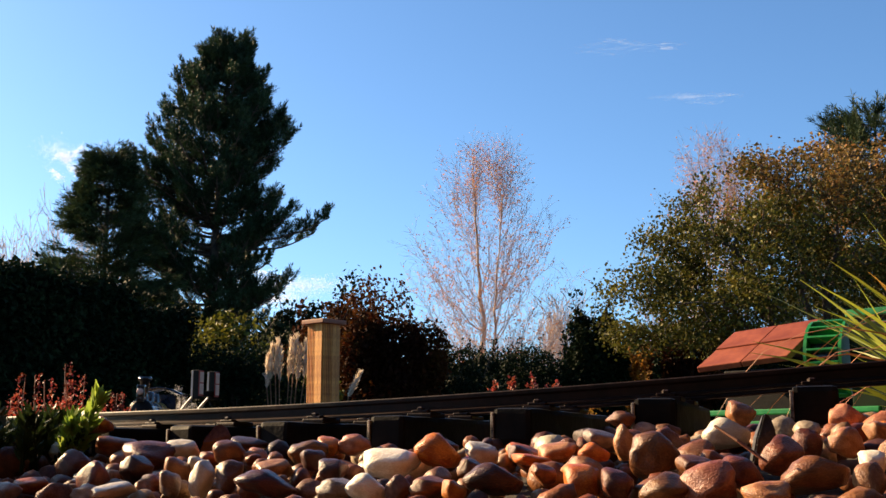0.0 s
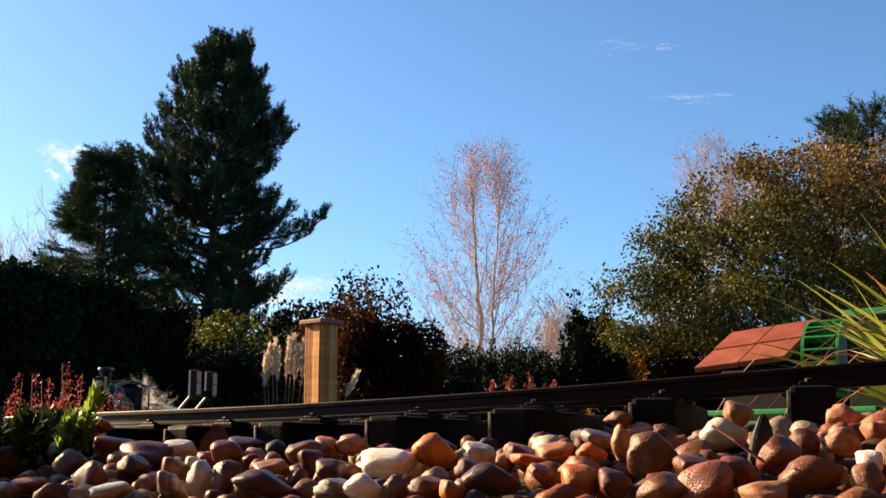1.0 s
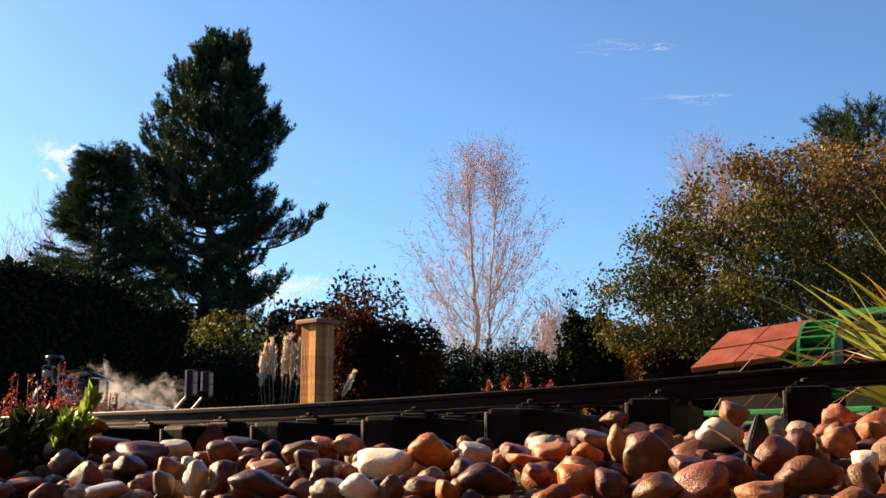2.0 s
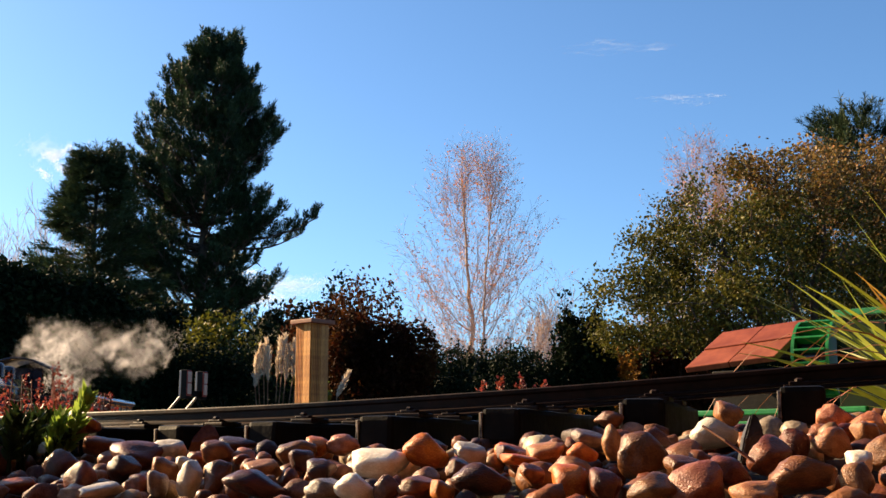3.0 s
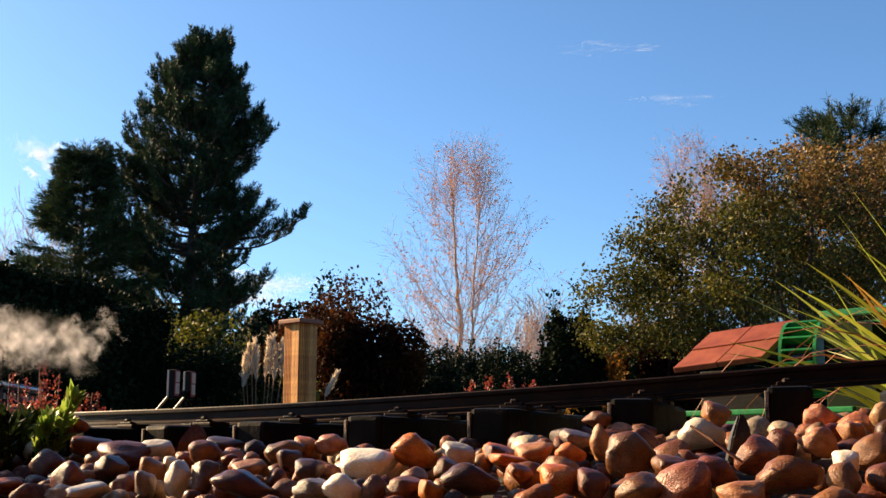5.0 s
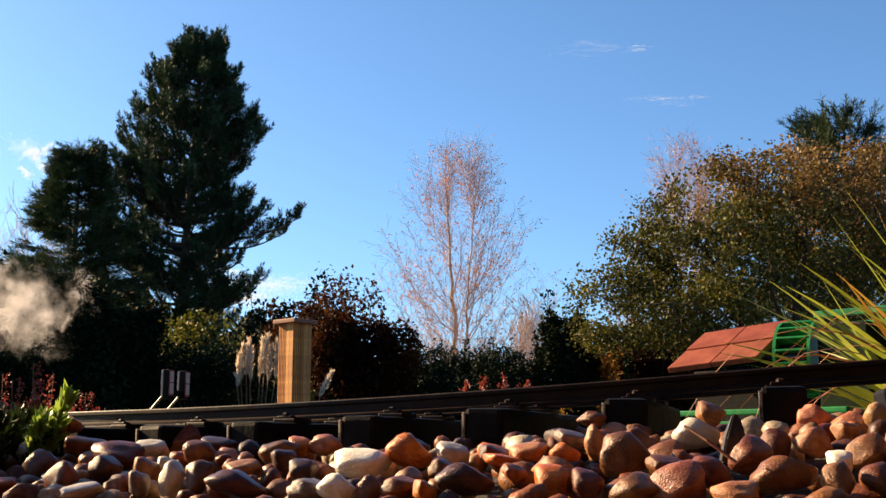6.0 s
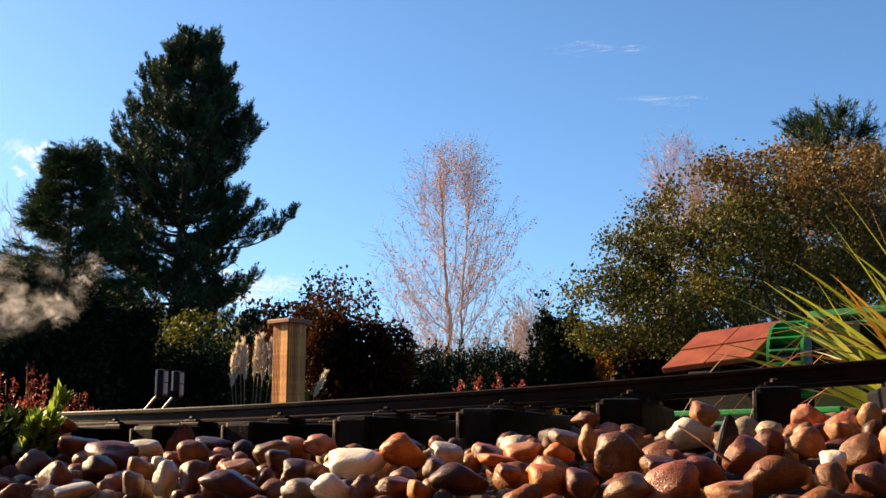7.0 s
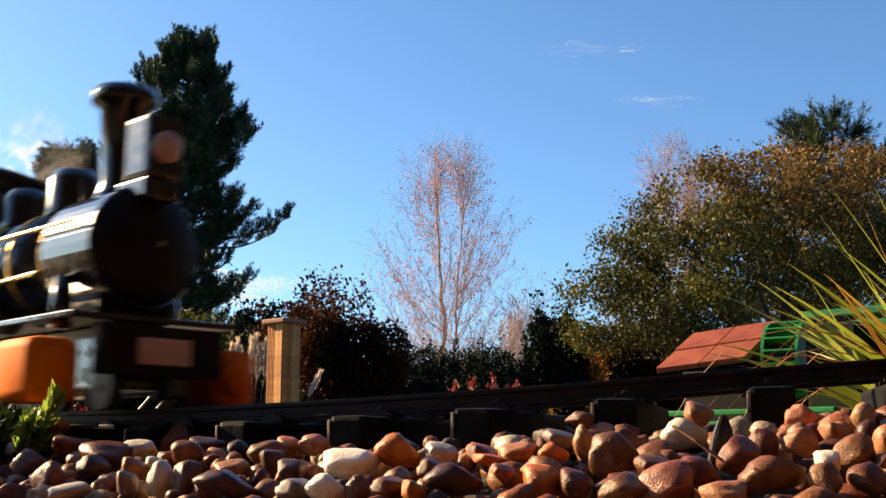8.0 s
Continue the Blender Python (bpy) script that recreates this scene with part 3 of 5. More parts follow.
def fill_stones():
    rng = random.Random(11)
    count, tries = len(TAKEN), 0
    cells = {}
    for x, y, r in TAKEN:
        cells.setdefault((int(x // 0.04), int(y // 0.04)), []).append((x, y, r))
    rest_v, rest_f = [], []
    base = [(np.array([v.co[:] for v in me.vertices]), [tuple(p.vertices) for p in me.polygons]) for me in LOW]
    while tries < 26000:
        tries += 1
        x, y = rng.uniform(-0.62, 0.62), rng.uniform(0.27, 0.95)
        if abs(x) > 0.16 + y * 0.46:
            continue
        d, s = dist_to_line(x, y)
        r = rng.choice([0.006, 0.008, 0.009, 0.011, 0.0125]) * (0.74 if 0.03 < d < 0.26 else 1.0)
        if -0.052 < d < 0.044 and r > 0.0065:
            continue
        c = (int(x // 0.04), int(y // 0.04))
        near = [q for i in (-1, 0, 1) for j in (-1, 0, 1) for q in cells.get((c[0] + i, c[1] + j), ())]
        if any((q[0] - x) ** 2 + (q[1] - y) ** 2 < ((q[2] + r) * 0.66) ** 2 for q in near):
            continue
        cells.setdefault(c, []).append((x, y, r))
        h = r * rng.uniform(0.62, 0.95)
        under = 0.014 if -0.052 < d < 0.044 else 0.0
        z = bed_height(x, y) - h * 0.5 - (0.0025 if 0.06 < d < 0.26 else 0.005) - under + rng.uniform(-0.003, 0.003)
        if 0.03 < d < 0.26 and count < 330 and -0.3 < x < 0.3:
            count += 1
            stone(x, y, z, 2 * r, 2 * h, rng.choice(["pebble"] * 5 + ["quartz", "pink_stone", "pink_stone", "orange_stone", "orange_stone", "brown_stone", "brown_stone", "dark_stone"]), rng.randrange(14), rng.uniform(-25, 25))
        else:
            v, f = base[rng.randrange(len(base))]
            a = rng.uniform(0, 6.28)
            rot = np.array([[math.cos(a), -math.sin(a), 0], [math.sin(a), math.cos(a), 0], [0, 0, 1]])
            o = len(rest_v)
            rest_v.extend(((v * (r, r * 0.8, h)) @ rot.T + (x, y, z)).tolist())
            rest_f.extend(tuple(o + i for i in q) for q in f)
    tagged(raw("loose_pebbles", rest_v, rest_f, M["pebble_bed"], BED, True), kind="stuff")


LOW = []
for _i in range(6):
    _bm = lump(300 + _i, 2, 0.4, 0.4)
    _me = bpy.data.meshes.new("pebble_small")
    _bm.to_mesh(_me)
    _bm.free()
    LOW.append(_me)


# ---------- trees and shrubs ----------
def grow(start, way, length, radius, depth, rng, spread=0.6, lift=0.1, kids=3, shrink=0.7, wobble=0.15, segs=None, tips=None, part_len=4):
    """A limb that bends and forks; gathers tube segments and the places for leaves."""
    p, d = np.array(start, float), np.array(way, float)
    d /= np.linalg.norm(d)
    step = length / part_len
    r = radius
    for i in range(part_len):
        d = d + rng.normal(size=3) * wobble + np.array([0, 0, lift])
        d /= np.linalg.norm(d)
        q = p + d * step
        r2 = max(radius * (1 - 0.75 * (i + 1) / part_len), 0.15 * radius)
        segs.append((p, q, r, r2))
        if depth > 0 and i >= 1:
            for _ in range(kids if i == part_len - 1 else max(1, kids - 1)):
                a = rng.normal(size=3)
                a -= d * a.dot(d)
                a /= np.linalg.norm(a) + 1e-9
                grow(q, d + a * spread * rng.uniform(0.6, 1.3), length * shrink * rng.uniform(0.7, 1.15), r2 * 0.75, depth - 1, rng, spread, lift, kids, shrink, wobble, segs, tips, max(2, part_len - 1))
        if depth <= 1:
            tips.append(q)
        p, r = q, r2


def tree_things(name, x, y, label, category, segs, leaf_v, leaf_f, bark, leaf, sides=5, crown="crown", group=""):
    t = empty(name, x, y, 0, label, category, group=group)
    v, f = tubes(segs, sides)
    raw("trunk", v, f, M[bark], t, True)
    if len(leaf_v):
        raw(crown, leaf_v, leaf_f, M[leaf], t)
    return t


def around(points, per, radius, rng):
    p = np.repeat(np.asarray(points, float), per, 0)
    return p + rng.normal(size=p.shape) * radius


def tufted(name, x, y, label, category, height, width_at, seed, whorl=0.42, droop=0.0, first=1.2, tuft=0.36, leaf="needle", n_around=6, extra=(), up_tip=0.5, needles=20, off=0.0, per=6, fan=0.42, thin=0.055, rise=0.0, taper=0.0):
    """A conifer: a straight trunk, whorls of limbs, and brushes of needles along them."""
    rng = np.random.default_rng(seed)
    segs, roots, ways = [], [], []
    trunk_n = 8
    for i in range(trunk_n):
        z0, z1 = height * i / trunk_n, height * (i + 1) / trunk_n
        r = lambda z: 0.02 + height * 0.017 * (1 - z / height)
        segs.append(((off * z0 / height, 0, z0), (off * z1 / height, 0, z1), r(z0), r(z1)))
    limbs = []
    z = first
    while z < height - 0.1:
        for k in range(n_around):
            a = rng.uniform(0, 2 * math.pi)
            limbs.append((z + rng.uniform(-0.2, 0.2), a, width_at(z / height, math.cos(a)) * rng.uniform(0.62, 1.08), 0.0))
        z += whorl * (1 - 0.45 * z / height) * rng.uniform(0.85, 1.15)
    limbs += [(a, b, c, d) for a, b, c, d in extra]
    for z, a, l, lift in limbs:
        p = np.array([off * z / height, 0, z])
        d = np.array([math.cos(a), math.sin(a), 0.12 - droop + lift])
        n = max(3, int(l / 0.35))
        for i in range(n):
            f = i / n
            d2 = d + np.array([0, 0, up_tip * f * f]) + rng.normal(size=3) * 0.09
            d2 /= np.linalg.norm(d2)
            q = p + d2 * l / n
            segs.append((p, q, 0.012 + 0.02 * l * (1 - f) * 0.5, 0.01 + 0.02 * l * (1 - f - 1 / n) * 0.5))
            if f > 0.15:
                for _ in range(per):
                    side = rng.normal(size=3) * np.array([1, 1, 0.5]) * (1 - taper * f)
                    w = d2 * (0.9 - rise) + side * 0.5 + np.array([0, 0, 0.35 + rise - 1.4 * droop])
                    roots.append(p + (q - p) * rng.uniform() + side * tuft * 0.5)
                    ways.append(w)
            p = q
        roots.append(p), ways.append(d2 + np.array([0, 0, 0.6 - 2 * droop]))
    roots, ways = np.array(roots), np.array(ways)
    ways /= np.linalg.norm(ways, axis=1, keepdims=True)
    m = needles
    rr = np.repeat(roots, m, 0)
    ww = np.repeat(ways, m, 0)
    along = rng.uniform(0, 1, (len(rr), 1)) * tuft
    nd = ww * 0.8 + rng.normal(size=rr.shape) * fan
    v, f = blades(rr + ww * along, nd, tuft * 0.5 * rng.uniform(0.7, 1.2, len(rr)), np.full(len(rr), tuft * thin), rng)
    return tree_things(name, x, y, label, category, segs, v, f, "bark", leaf)


def bare_or_leafy(name, x, y, label, category, height, seed, bark, leaf, per, leaf_size, trunk=0.25, way=(0, 0, 1), radius=0.1, depth=4, spread=0.5, lift=0.12, kids=3,
                  shrink=0.66, fuzz=0.25, wobble=0.12, stems=1, long=1.6, scale_to=None, thin=0.0):
    rng = np.random.default_rng(seed)
    segs, tips = [], []
    for i in range(stems):
        w = np.array(way, float) + (rng.normal(size=3) * 0.18 * np.array([1, 1, 0]) if stems > 1 else 0)
        grow((rng.normal() * 0.1 * (stems > 1), rng.normal() * 0.1 * (stems > 1), 0), w, height * trunk, radius, depth, rng, spread, lift, kids, shrink, wobble, segs, tips, 5)
    top = np.percentile([s[1][2] for s in segs], 99.0)
    k = height / top
    kx = k if scale_to is None else scale_to / np.percentile([abs(s[1][0] - way[0] * s[1][2]) for s in segs], 97)
    sc = np.array([kx, kx, k])
    segs = [(np.asarray(a) * sc, np.asarray(b) * sc, max(c, thin), max(d, thin)) for a, b, c, d in segs]
    tips = np.array(tips) * sc
    if per:
        if per >= 1:
            pts = around(tips, int(per), fuzz, rng)
        else:
            pts = around(tips[rng.uniform(size=len(tips)) < per], 1, fuzz, rng)
        v, f = leaves(pts, leaf_size, long, rng=rng)
    else:
        v, f = [], []
    return tree_things(name, x, y, label, category, segs, v, f, bark, leaf, 4)


def shrub(name, x, y, label, w, d, h, seed, leaf, n, leaf_size, spikes=0, bottom=0.0, category="shrub", cone=0.0, group="", rz=0.0):
    """A mass of leaves with hollows and an uneven outline over a few stems."""
    rng = np.random.default_rng(seed)
    keep = []
    while len(keep) < 46:
        a, b, c = rng.uniform(-1, 1), rng.uniform(-1, 1), rng.uniform(bottom, 1)
        if a * a + b * b + max(0, c - 0.35) ** 2 * 2.2 < 1:
            keep.append((a, b, c))
    pts = []
    for a, b, c in keep:
        t = 1 - cone * c
        m = max(1, n // len(keep))
        q = rng.normal(size=(m, 3))
        q *= (rng.uniform(0.5, 1.0, (m, 1)) / np.linalg.norm(q, axis=1, keepdims=True)) * np.array([0.36, 0.36, 0.2]) * rng.uniform(0.6, 1.15)
        pts.append((np.array([a * t * 0.8, b * t * 0.8, c * 0.84]) + q * np.array([t, t, 1])) * np.array([w, d, h]))
    pts = np.concatenate(pts)
    pts[:, 2] = np.abs(pts[:, 2])
    stems = []
    for i in range(9):
        a, b, c = keep[i % len(keep)]
        stems.append(((rng.normal() * 0.05, rng.normal() * 0.05, -0.02), (a * w * 0.6, b * d * 0.6, max(0.2, c) * h * 0.8), 0.03 * h, 0.006 * h))
    for i in range(spikes):
        a, b = rng.uniform(-0.75, 0.75), rng.uniform(-0.8, 0.8)
        z0, z1 = h * 0.75, h * rng.uniform(0.95, 1.12)
        p0, p1 = (a * w * 0.8, b * d * 0.8, z0), (a * w * 0.9 + rng.normal() * 0.12, b * d * 0.9, z1)
        stems.append((p0, p1, 0.003 * h, 0.001 * h))
        e = np.array(p0)[None] + (np.array(p1) - np.array(p0))[None] * rng.uniform(0.1, 1.05, (60, 1))
        pts = np.concatenate([pts, e + np.clip(rng.normal(size=(60, 3)), -1.5, 1.5) * 0.02 * h])
    v, f = leaves(pts, leaf_size, 1.5, rng=rng)
    t = empty(name, x, y, 0, label, category, rz, group)
    raw("foliage", v, f, M[leaf], t)
    for st in stems:
        sv, sf = tubes([st], 5)
        raw("stem", sv, sf, M["bark"], t, True)
    return t


def pine_reach(f, c):
    """How far the pine's limbs go out at the share f of its height; c is 1 on the east side, -1 on the west."""
    east = np.interp(f, (0.0, 0.42, 0.6, 0.76, 0.82, 0.9, 0.96, 1.0), (1.2, 1.7, 1.55, 1.7, 1.3, 1.05, 0.65, 0.35))
    west = np.interp(f, (0.0, 0.42, 0.6, 0.76, 0.82, 0.9, 0.96, 1.0), (1.5, 2.4, 2.3, 1.85, 1.45, 0.95, 0.6, 0.35))
    return (east + (west - east) * (0.5 - 0.5 * c)) * 1.22


def pine_tree(x, y, height, lean, seed):
    """A tall pine: limbs that sweep up at their ends, side branchlets, and upright brushes of needles on their tips."""
    rng = np.random.default_rng(seed)
    segs, roots, ways, lens = [], [], [], []
    n = 12
    r = lambda z: 0.03 + 0.2 * (1 - z / height)
    spine = lambda z: np.array([lean * (z / height) ** 1.5, 0.0, z])
    segs += [(spine(height * i / n), spine(height * (i + 1) / n), r(height * i / n), r(height * (i + 1) / n)) for i in range(n)]
    limbs = []
    z = 2.2
    while z < height - 0.25:
        for k in range(9 if z > 6.2 else 7):
            a = rng.uniform(0, 2 * math.pi)
            limbs.append((z + rng.uniform(-0.22, 0.22), a, pine_reach(z / height, math.cos(a)) * rng.uniform(0.62, 1.08), 0.25))
        z += 0.44 * (1 - 0.35 * z / height) * rng.uniform(0.8, 1.2)
    limbs += [(6.1, 0.0, 3.45, 0.0), (5.8, 0.25, 2.9, 0.0), (6.2, -0.3, 2.5, 0.0), (8.3, 0.05, 2.2, 0.3), (8.0, -0.12, 2.2, 0.25), (4.5, 0.1, 2.3, -0.05), (4.2, -0.2, 2.2, -0.05),
              (4.2, 3.0, 2.6, 0.0), (5.6, 3.3, 2.5, 0.1), (6.8, 3.1, 2.4, 0.25)]
    for i in range(9):
        limbs.append((height - 0.7 + 0.05 * i, i * 2.4, 0.62, 0.75))

    def shoot(p, out, k):
        d = np.array(out) * 0.45 + rng.normal(size=3) * 0.22 + np.array([0, 0, 0.85])
        d /= np.linalg.norm(d)
        roots.append(p), ways.append(d), lens.append(k * rng.uniform(0.75, 1.25))

    for z, a, l, lift in limbs:
        p = spine(z)
        d = np.array([math.cos(a), math.sin(a), lift])
        m = max(4, int(l / 0.3))
        for i in range(m):
            f = i / m
            d2 = d + np.array([0, 0, 0.75 * f * f]) + rng.normal(size=3) * 0.08
            d2 /= np.linalg.norm(d2)
            q = p + d2 * l / m
            segs.append((p, q, 0.012 + 0.016 * l * (1 - f), 0.012 + 0.016 * l * (1 - f - 1 / m)))
            if f > 0.22:
                for side in (-1, 1):
                    s = np.array([-d2[1] * side, d2[0] * side, 0.25]) + d2 * 0.8 + rng.normal(size=3) * 0.15
                    s *= (0.16 + 0.2 * l * (1 - f)) * rng.uniform(0.5, 1.2)
                    e = p + s
                    segs.append((p, e, 0.012, 0.006))
                    shoot(e, d2, 0.42), shoot(p + s * 0.55, d2, 0.36)
            p = q
        for _ in range(3):
            shoot(p - d2 * rng.uniform(0, 0.2), d2, 0.46)
    roots, ways, lens = np.array(roots), np.array(ways), np.array(lens)
    m = 70
    rr, ww, ll = np.repeat(roots, m, 0), np.repeat(ways, m, 0), np.repeat(lens, m)
    u = rng.uniform(0, 1, len(rr))
    out = rng.normal(size=rr.shape)
    out -= ww * np.sum(out * ww, 1, keepdims=True)
    out /= np.linalg.norm(out, axis=1, keepdims=True) + 1e-9
    v, f = blades(rr + ww * (u * ll)[:, None], ww * 0.75 + out * (1.0 - 0.5 * u)[:, None], rng.uniform(0.1, 0.17, len(rr)), np.full(len(rr), 0.022), rng)
    return tree_things("pine_tree", x, y, "tall dark green pine with upswept limbs behind the hedge", "tree", segs, v, f, "bark", "needle")


pine_tree(-6.72, 32.0, 11.85, 0.42, 5)
tufted("cedar_tree", -8.95, 29.5, "dark green cedar with drooping layered branches", "tree", 8.05, lambda f, c: 0.12 + 3.3 * (1 - f) ** 0.95, 6, droop=-0.22, first=1.0, leaf="cedar_needle",
       whorl=0.37, n_around=9, tuft=0.36, up_tip=-0.1, per=10, needles=26, thin=0.05, rise=-1.0, taper=0.75, fan=0.3)


def birch(x, y, height, width, seed, lean=0.0):
    """A birch: a pale leader that forks low, ascending limbs that fill an egg-shaped crown, fine twigs and the last leaves."""
    rng = np.random.default_rng(seed)
    t = empty("birch_tree", x, y, 0, "silver birch with pale bark and a few orange leaves", "tree")
    stems, twigs, tips = [], [], []
    reach = lambda g: width * 0.5 * np.interp(g, (0.1, 0.24, 0.38, 0.5, 0.65, 0.8, 0.9, 0.96, 1.0), (0.4, 0.9, 1.0, 0.94, 0.8, 0.62, 0.42, 0.24, 0.08))
    n = 18
    leaders = []
    for base, tx, ty, h, r0 in ((0.0, lean - 0.45, 0.1, height * 0.97, 0.1), (0.05, lean + 0.75, 0.4, height * 0.9, 0.06)):
        line = [np.array([base + (tx - base) * (i / n) ** 1.3 + rng.normal() * 0.04, ty * (i / n) ** 1.3 + rng.normal() * 0.04, h * i / n]) for i in range(n + 1)]
        leaders.append((line, h))
        stems += [(line[i], line[i + 1], r0 * (1 - i / n) ** 0.9 + 0.008, r0 * (1 - (i + 1) / n) ** 0.9 + 0.008) for i in range(n)]
    for k in range(215):
        g = 0.2 + 0.79 * rng.uniform() ** 1.75
        a = rng.uniform(0, 2 * math.pi)
        out = reach(g) * rng.uniform(0.03, 1.0) ** 0.5
        end = np.array([lean * g + out * math.cos(a), out * math.sin(a), g * height])
        line, h = leaders[int(np.argmin([np.hypot(*(L[min(n, int(n * min(1, end[2] * 0.8 / hh)))][:2] - end[:2])) for L, hh in leaders]))]
        zs = max(0.1 * height, end[2] - 0.3 - 1.1 * np.hypot(*(line[min(n, int(n * min(1, end[2] / h)))][:2] - end[:2])))
        p = line[min(n, int(n * min(1.0, zs / h)))]
        m, q, r = 6, p, 0.02 * (1 - g) + 0.008
        for i in range(m):
            u = (i + 1) / m
            w = p + (end - p) * np.array([u ** 0.85, u ** 0.85, u ** 1.15]) + rng.normal(size=3) * 0.05
            twigs.append((q, w, r * (1 - i / m) + 0.003, r * (1 - u) + 0.003))
            if i >= 1:
                for _ in range(4):
                    d = (w - q) / np.linalg.norm(w - q) + rng.normal(size=3) * 0.55 + np.array([0, 0, 0.25])
                    grow(q + (w - q) * rng.uniform(), d, rng.uniform(0.35, 0.75), 0.0045, 1, rng, 0.6, 0.0, 2, 0.6, 0.16, twigs, tips, 3)
            q = w
    v, f = tubes(stems, 7)
    raw("trunk", v, f, M["birch_bark"], t, True)
    v, f = tubes([(a, b, max(c, 0.0034), max(d, 0.0028)) for a, b, c, d in twigs], 3)
    tagged(raw("twig_work", v, f, M["birch_twig"], t), kind="stuff")
    tips = np.array(tips)
    v, f = leaves(around(tips[rng.uniform(size=len(tips)) < 0.27], 1, 0.05, rng), 0.052, 1.3, rng=rng)
    tagged(raw("leafage", v, f, M["birch_leaf"], t), kind="stuff")


birch(1.55, 40.0, 11.2, 7.6, 21, -0.05)
birch(10.6, 44.0, 12.6, 6.6, 22, 0.2)


def apple_tree(x, y, seed):
    """An old spreading apple tree: a short leaning trunk, crooked limbs, and clumps of leaves under a low dome."""
    rng = np.random.default_rng(seed)
    t = empty("apple_tree", x, y, 0, "old spreading apple tree with yellow-green and brown autumn leaves", "tree")
    top = lambda a: 4.3 - 1.75 * ((a - 0.35) / 3.0) ** 2 if a < 0.35 else 4.3 - 0.9 * ((a - 0.35) / 3.0) ** 2
    low = lambda a: 1.45 + 0.5 * math.exp(-(a / 0.9) ** 2)
    wood = [((0.1, 0, -0.05), (0.05, 0, 0.7), 0.15, 0.12), ((0.05, 0, 0.7), (-0.05, 0.02, 1.3), 0.12, 0.11)]
    fork = np.array([-0.05, 0.02, 1.3])
    hubs = []
    for hx, hy, hz in ((-0.75, -0.1, 1.95), (-1.5, 0.3, 2.3), (-1.3, -0.7, 2.7), (-0.6, 0.6, 3.0), (0.1, -0.5, 2.9), (0.5, 0.5, 3.3), (1.0, -0.3, 2.5), (1.8, 0.3, 3.0), (-0.3, 0.0, 3.4)):
        e, p, r = np.array([hx, hy, hz]), fork, 0.065
        for i in range(6):
            u = (i + 1) / 6
            q = fork + (e - fork) * np.array([u ** 0.8, u ** 0.8, u ** 1.3]) + rng.normal(size=3) * 0.05
            wood.append((p, q, r, r * 0.86))
            p, r = q, r * 0.86
        hubs.append((p, r))
    knots = [h[0] for h in hubs]
    clumps = []
    while len(clumps) < 760:
        a, b, u = rng.uniform(-2.75, 3.0), rng.uniform(-1.5, 1.5), rng.uniform()
        if (a / 2.9) ** 2 + (b / 1.55) ** 2 > 1:
            continue
        c = low(a) + (top(a) * (1 - 0.06 * b * b) - low(a)) * u
        if noise.noise((a * 1.5 + 3, b * 1.5, c * 1.7)) < -0.12:
            continue
        clumps.append(np.array([a, b, c]))
    clumps.sort(key=lambda q: min(np.linalg.norm(q - h[0]) for h in hubs))
    for q in clumps:
        k = int(np.argmin(np.linalg.norm(np.array(knots) - q, axis=1)))
        p = knots[k]
        m = p + (q - p) * 0.5 + rng.normal(size=3) * 0.05
        r = 0.02 if k < len(hubs) else 0.011
        wood += [(p, m, r, r * 0.8), (m, q, r * 0.8, 0.005)]
        knots.append(q)
    v, f = tubes(wood, 6)
    raw("trunk", v, f, M["bark"], t, True)
    brown = [q[2] + 0.35 * q[0] + rng.normal() * 0.35 > 3.2 for q in clumps]
    for kind, pick, material in (("green_leafage", False, "apple_leaf"), ("brown_leafage", True, "apple_brown")):
        c = np.array([q for q, w in zip(clumps, brown) if w == pick])
        p = np.repeat(c, 90, 0)
        p = p + rng.normal(size=p.shape) * np.array([0.13, 0.13, 0.09])
        v, f = leaves(p, 0.034, 1.5, rng=rng)
        raw(kind, v, f, M[material], t)


apple_tree(5.0, 15.0, 23)
tufted("fir_tree", 9.5, 24.0, "dark conifer with pointed upright tips", "tree", 7.35, lambda f, c: 0.25 + 4.0 * (1 - f) ** 0.62, 8, droop=0.02, first=1.0, leaf="cedar_needle", tuft=0.34, up_tip=0.7, needles=36, thin=0.05)
for _x, _y, _h, _s in ((-16.8, 45, 10.2, 31), (-18.8, 46, 9.4, 32), (-15.2, 47, 8.9, 33), (3.6, 42, 5.2, 34), (4.6, 41, 5.6, 35)):
    bare_or_leafy("bare_tree", _x, _y, "leafless winter tree with thin grey-brown twigs", "tree", _h, _s, "birch_twig", "birch_leaf", 0, 0.1, trunk=0.3, radius=0.07, depth=4, spread=0.85, lift=0.06, kids=3, thin=0.008, wobble=0.2, scale_to=3.0 if _y > 43 else 1.3)


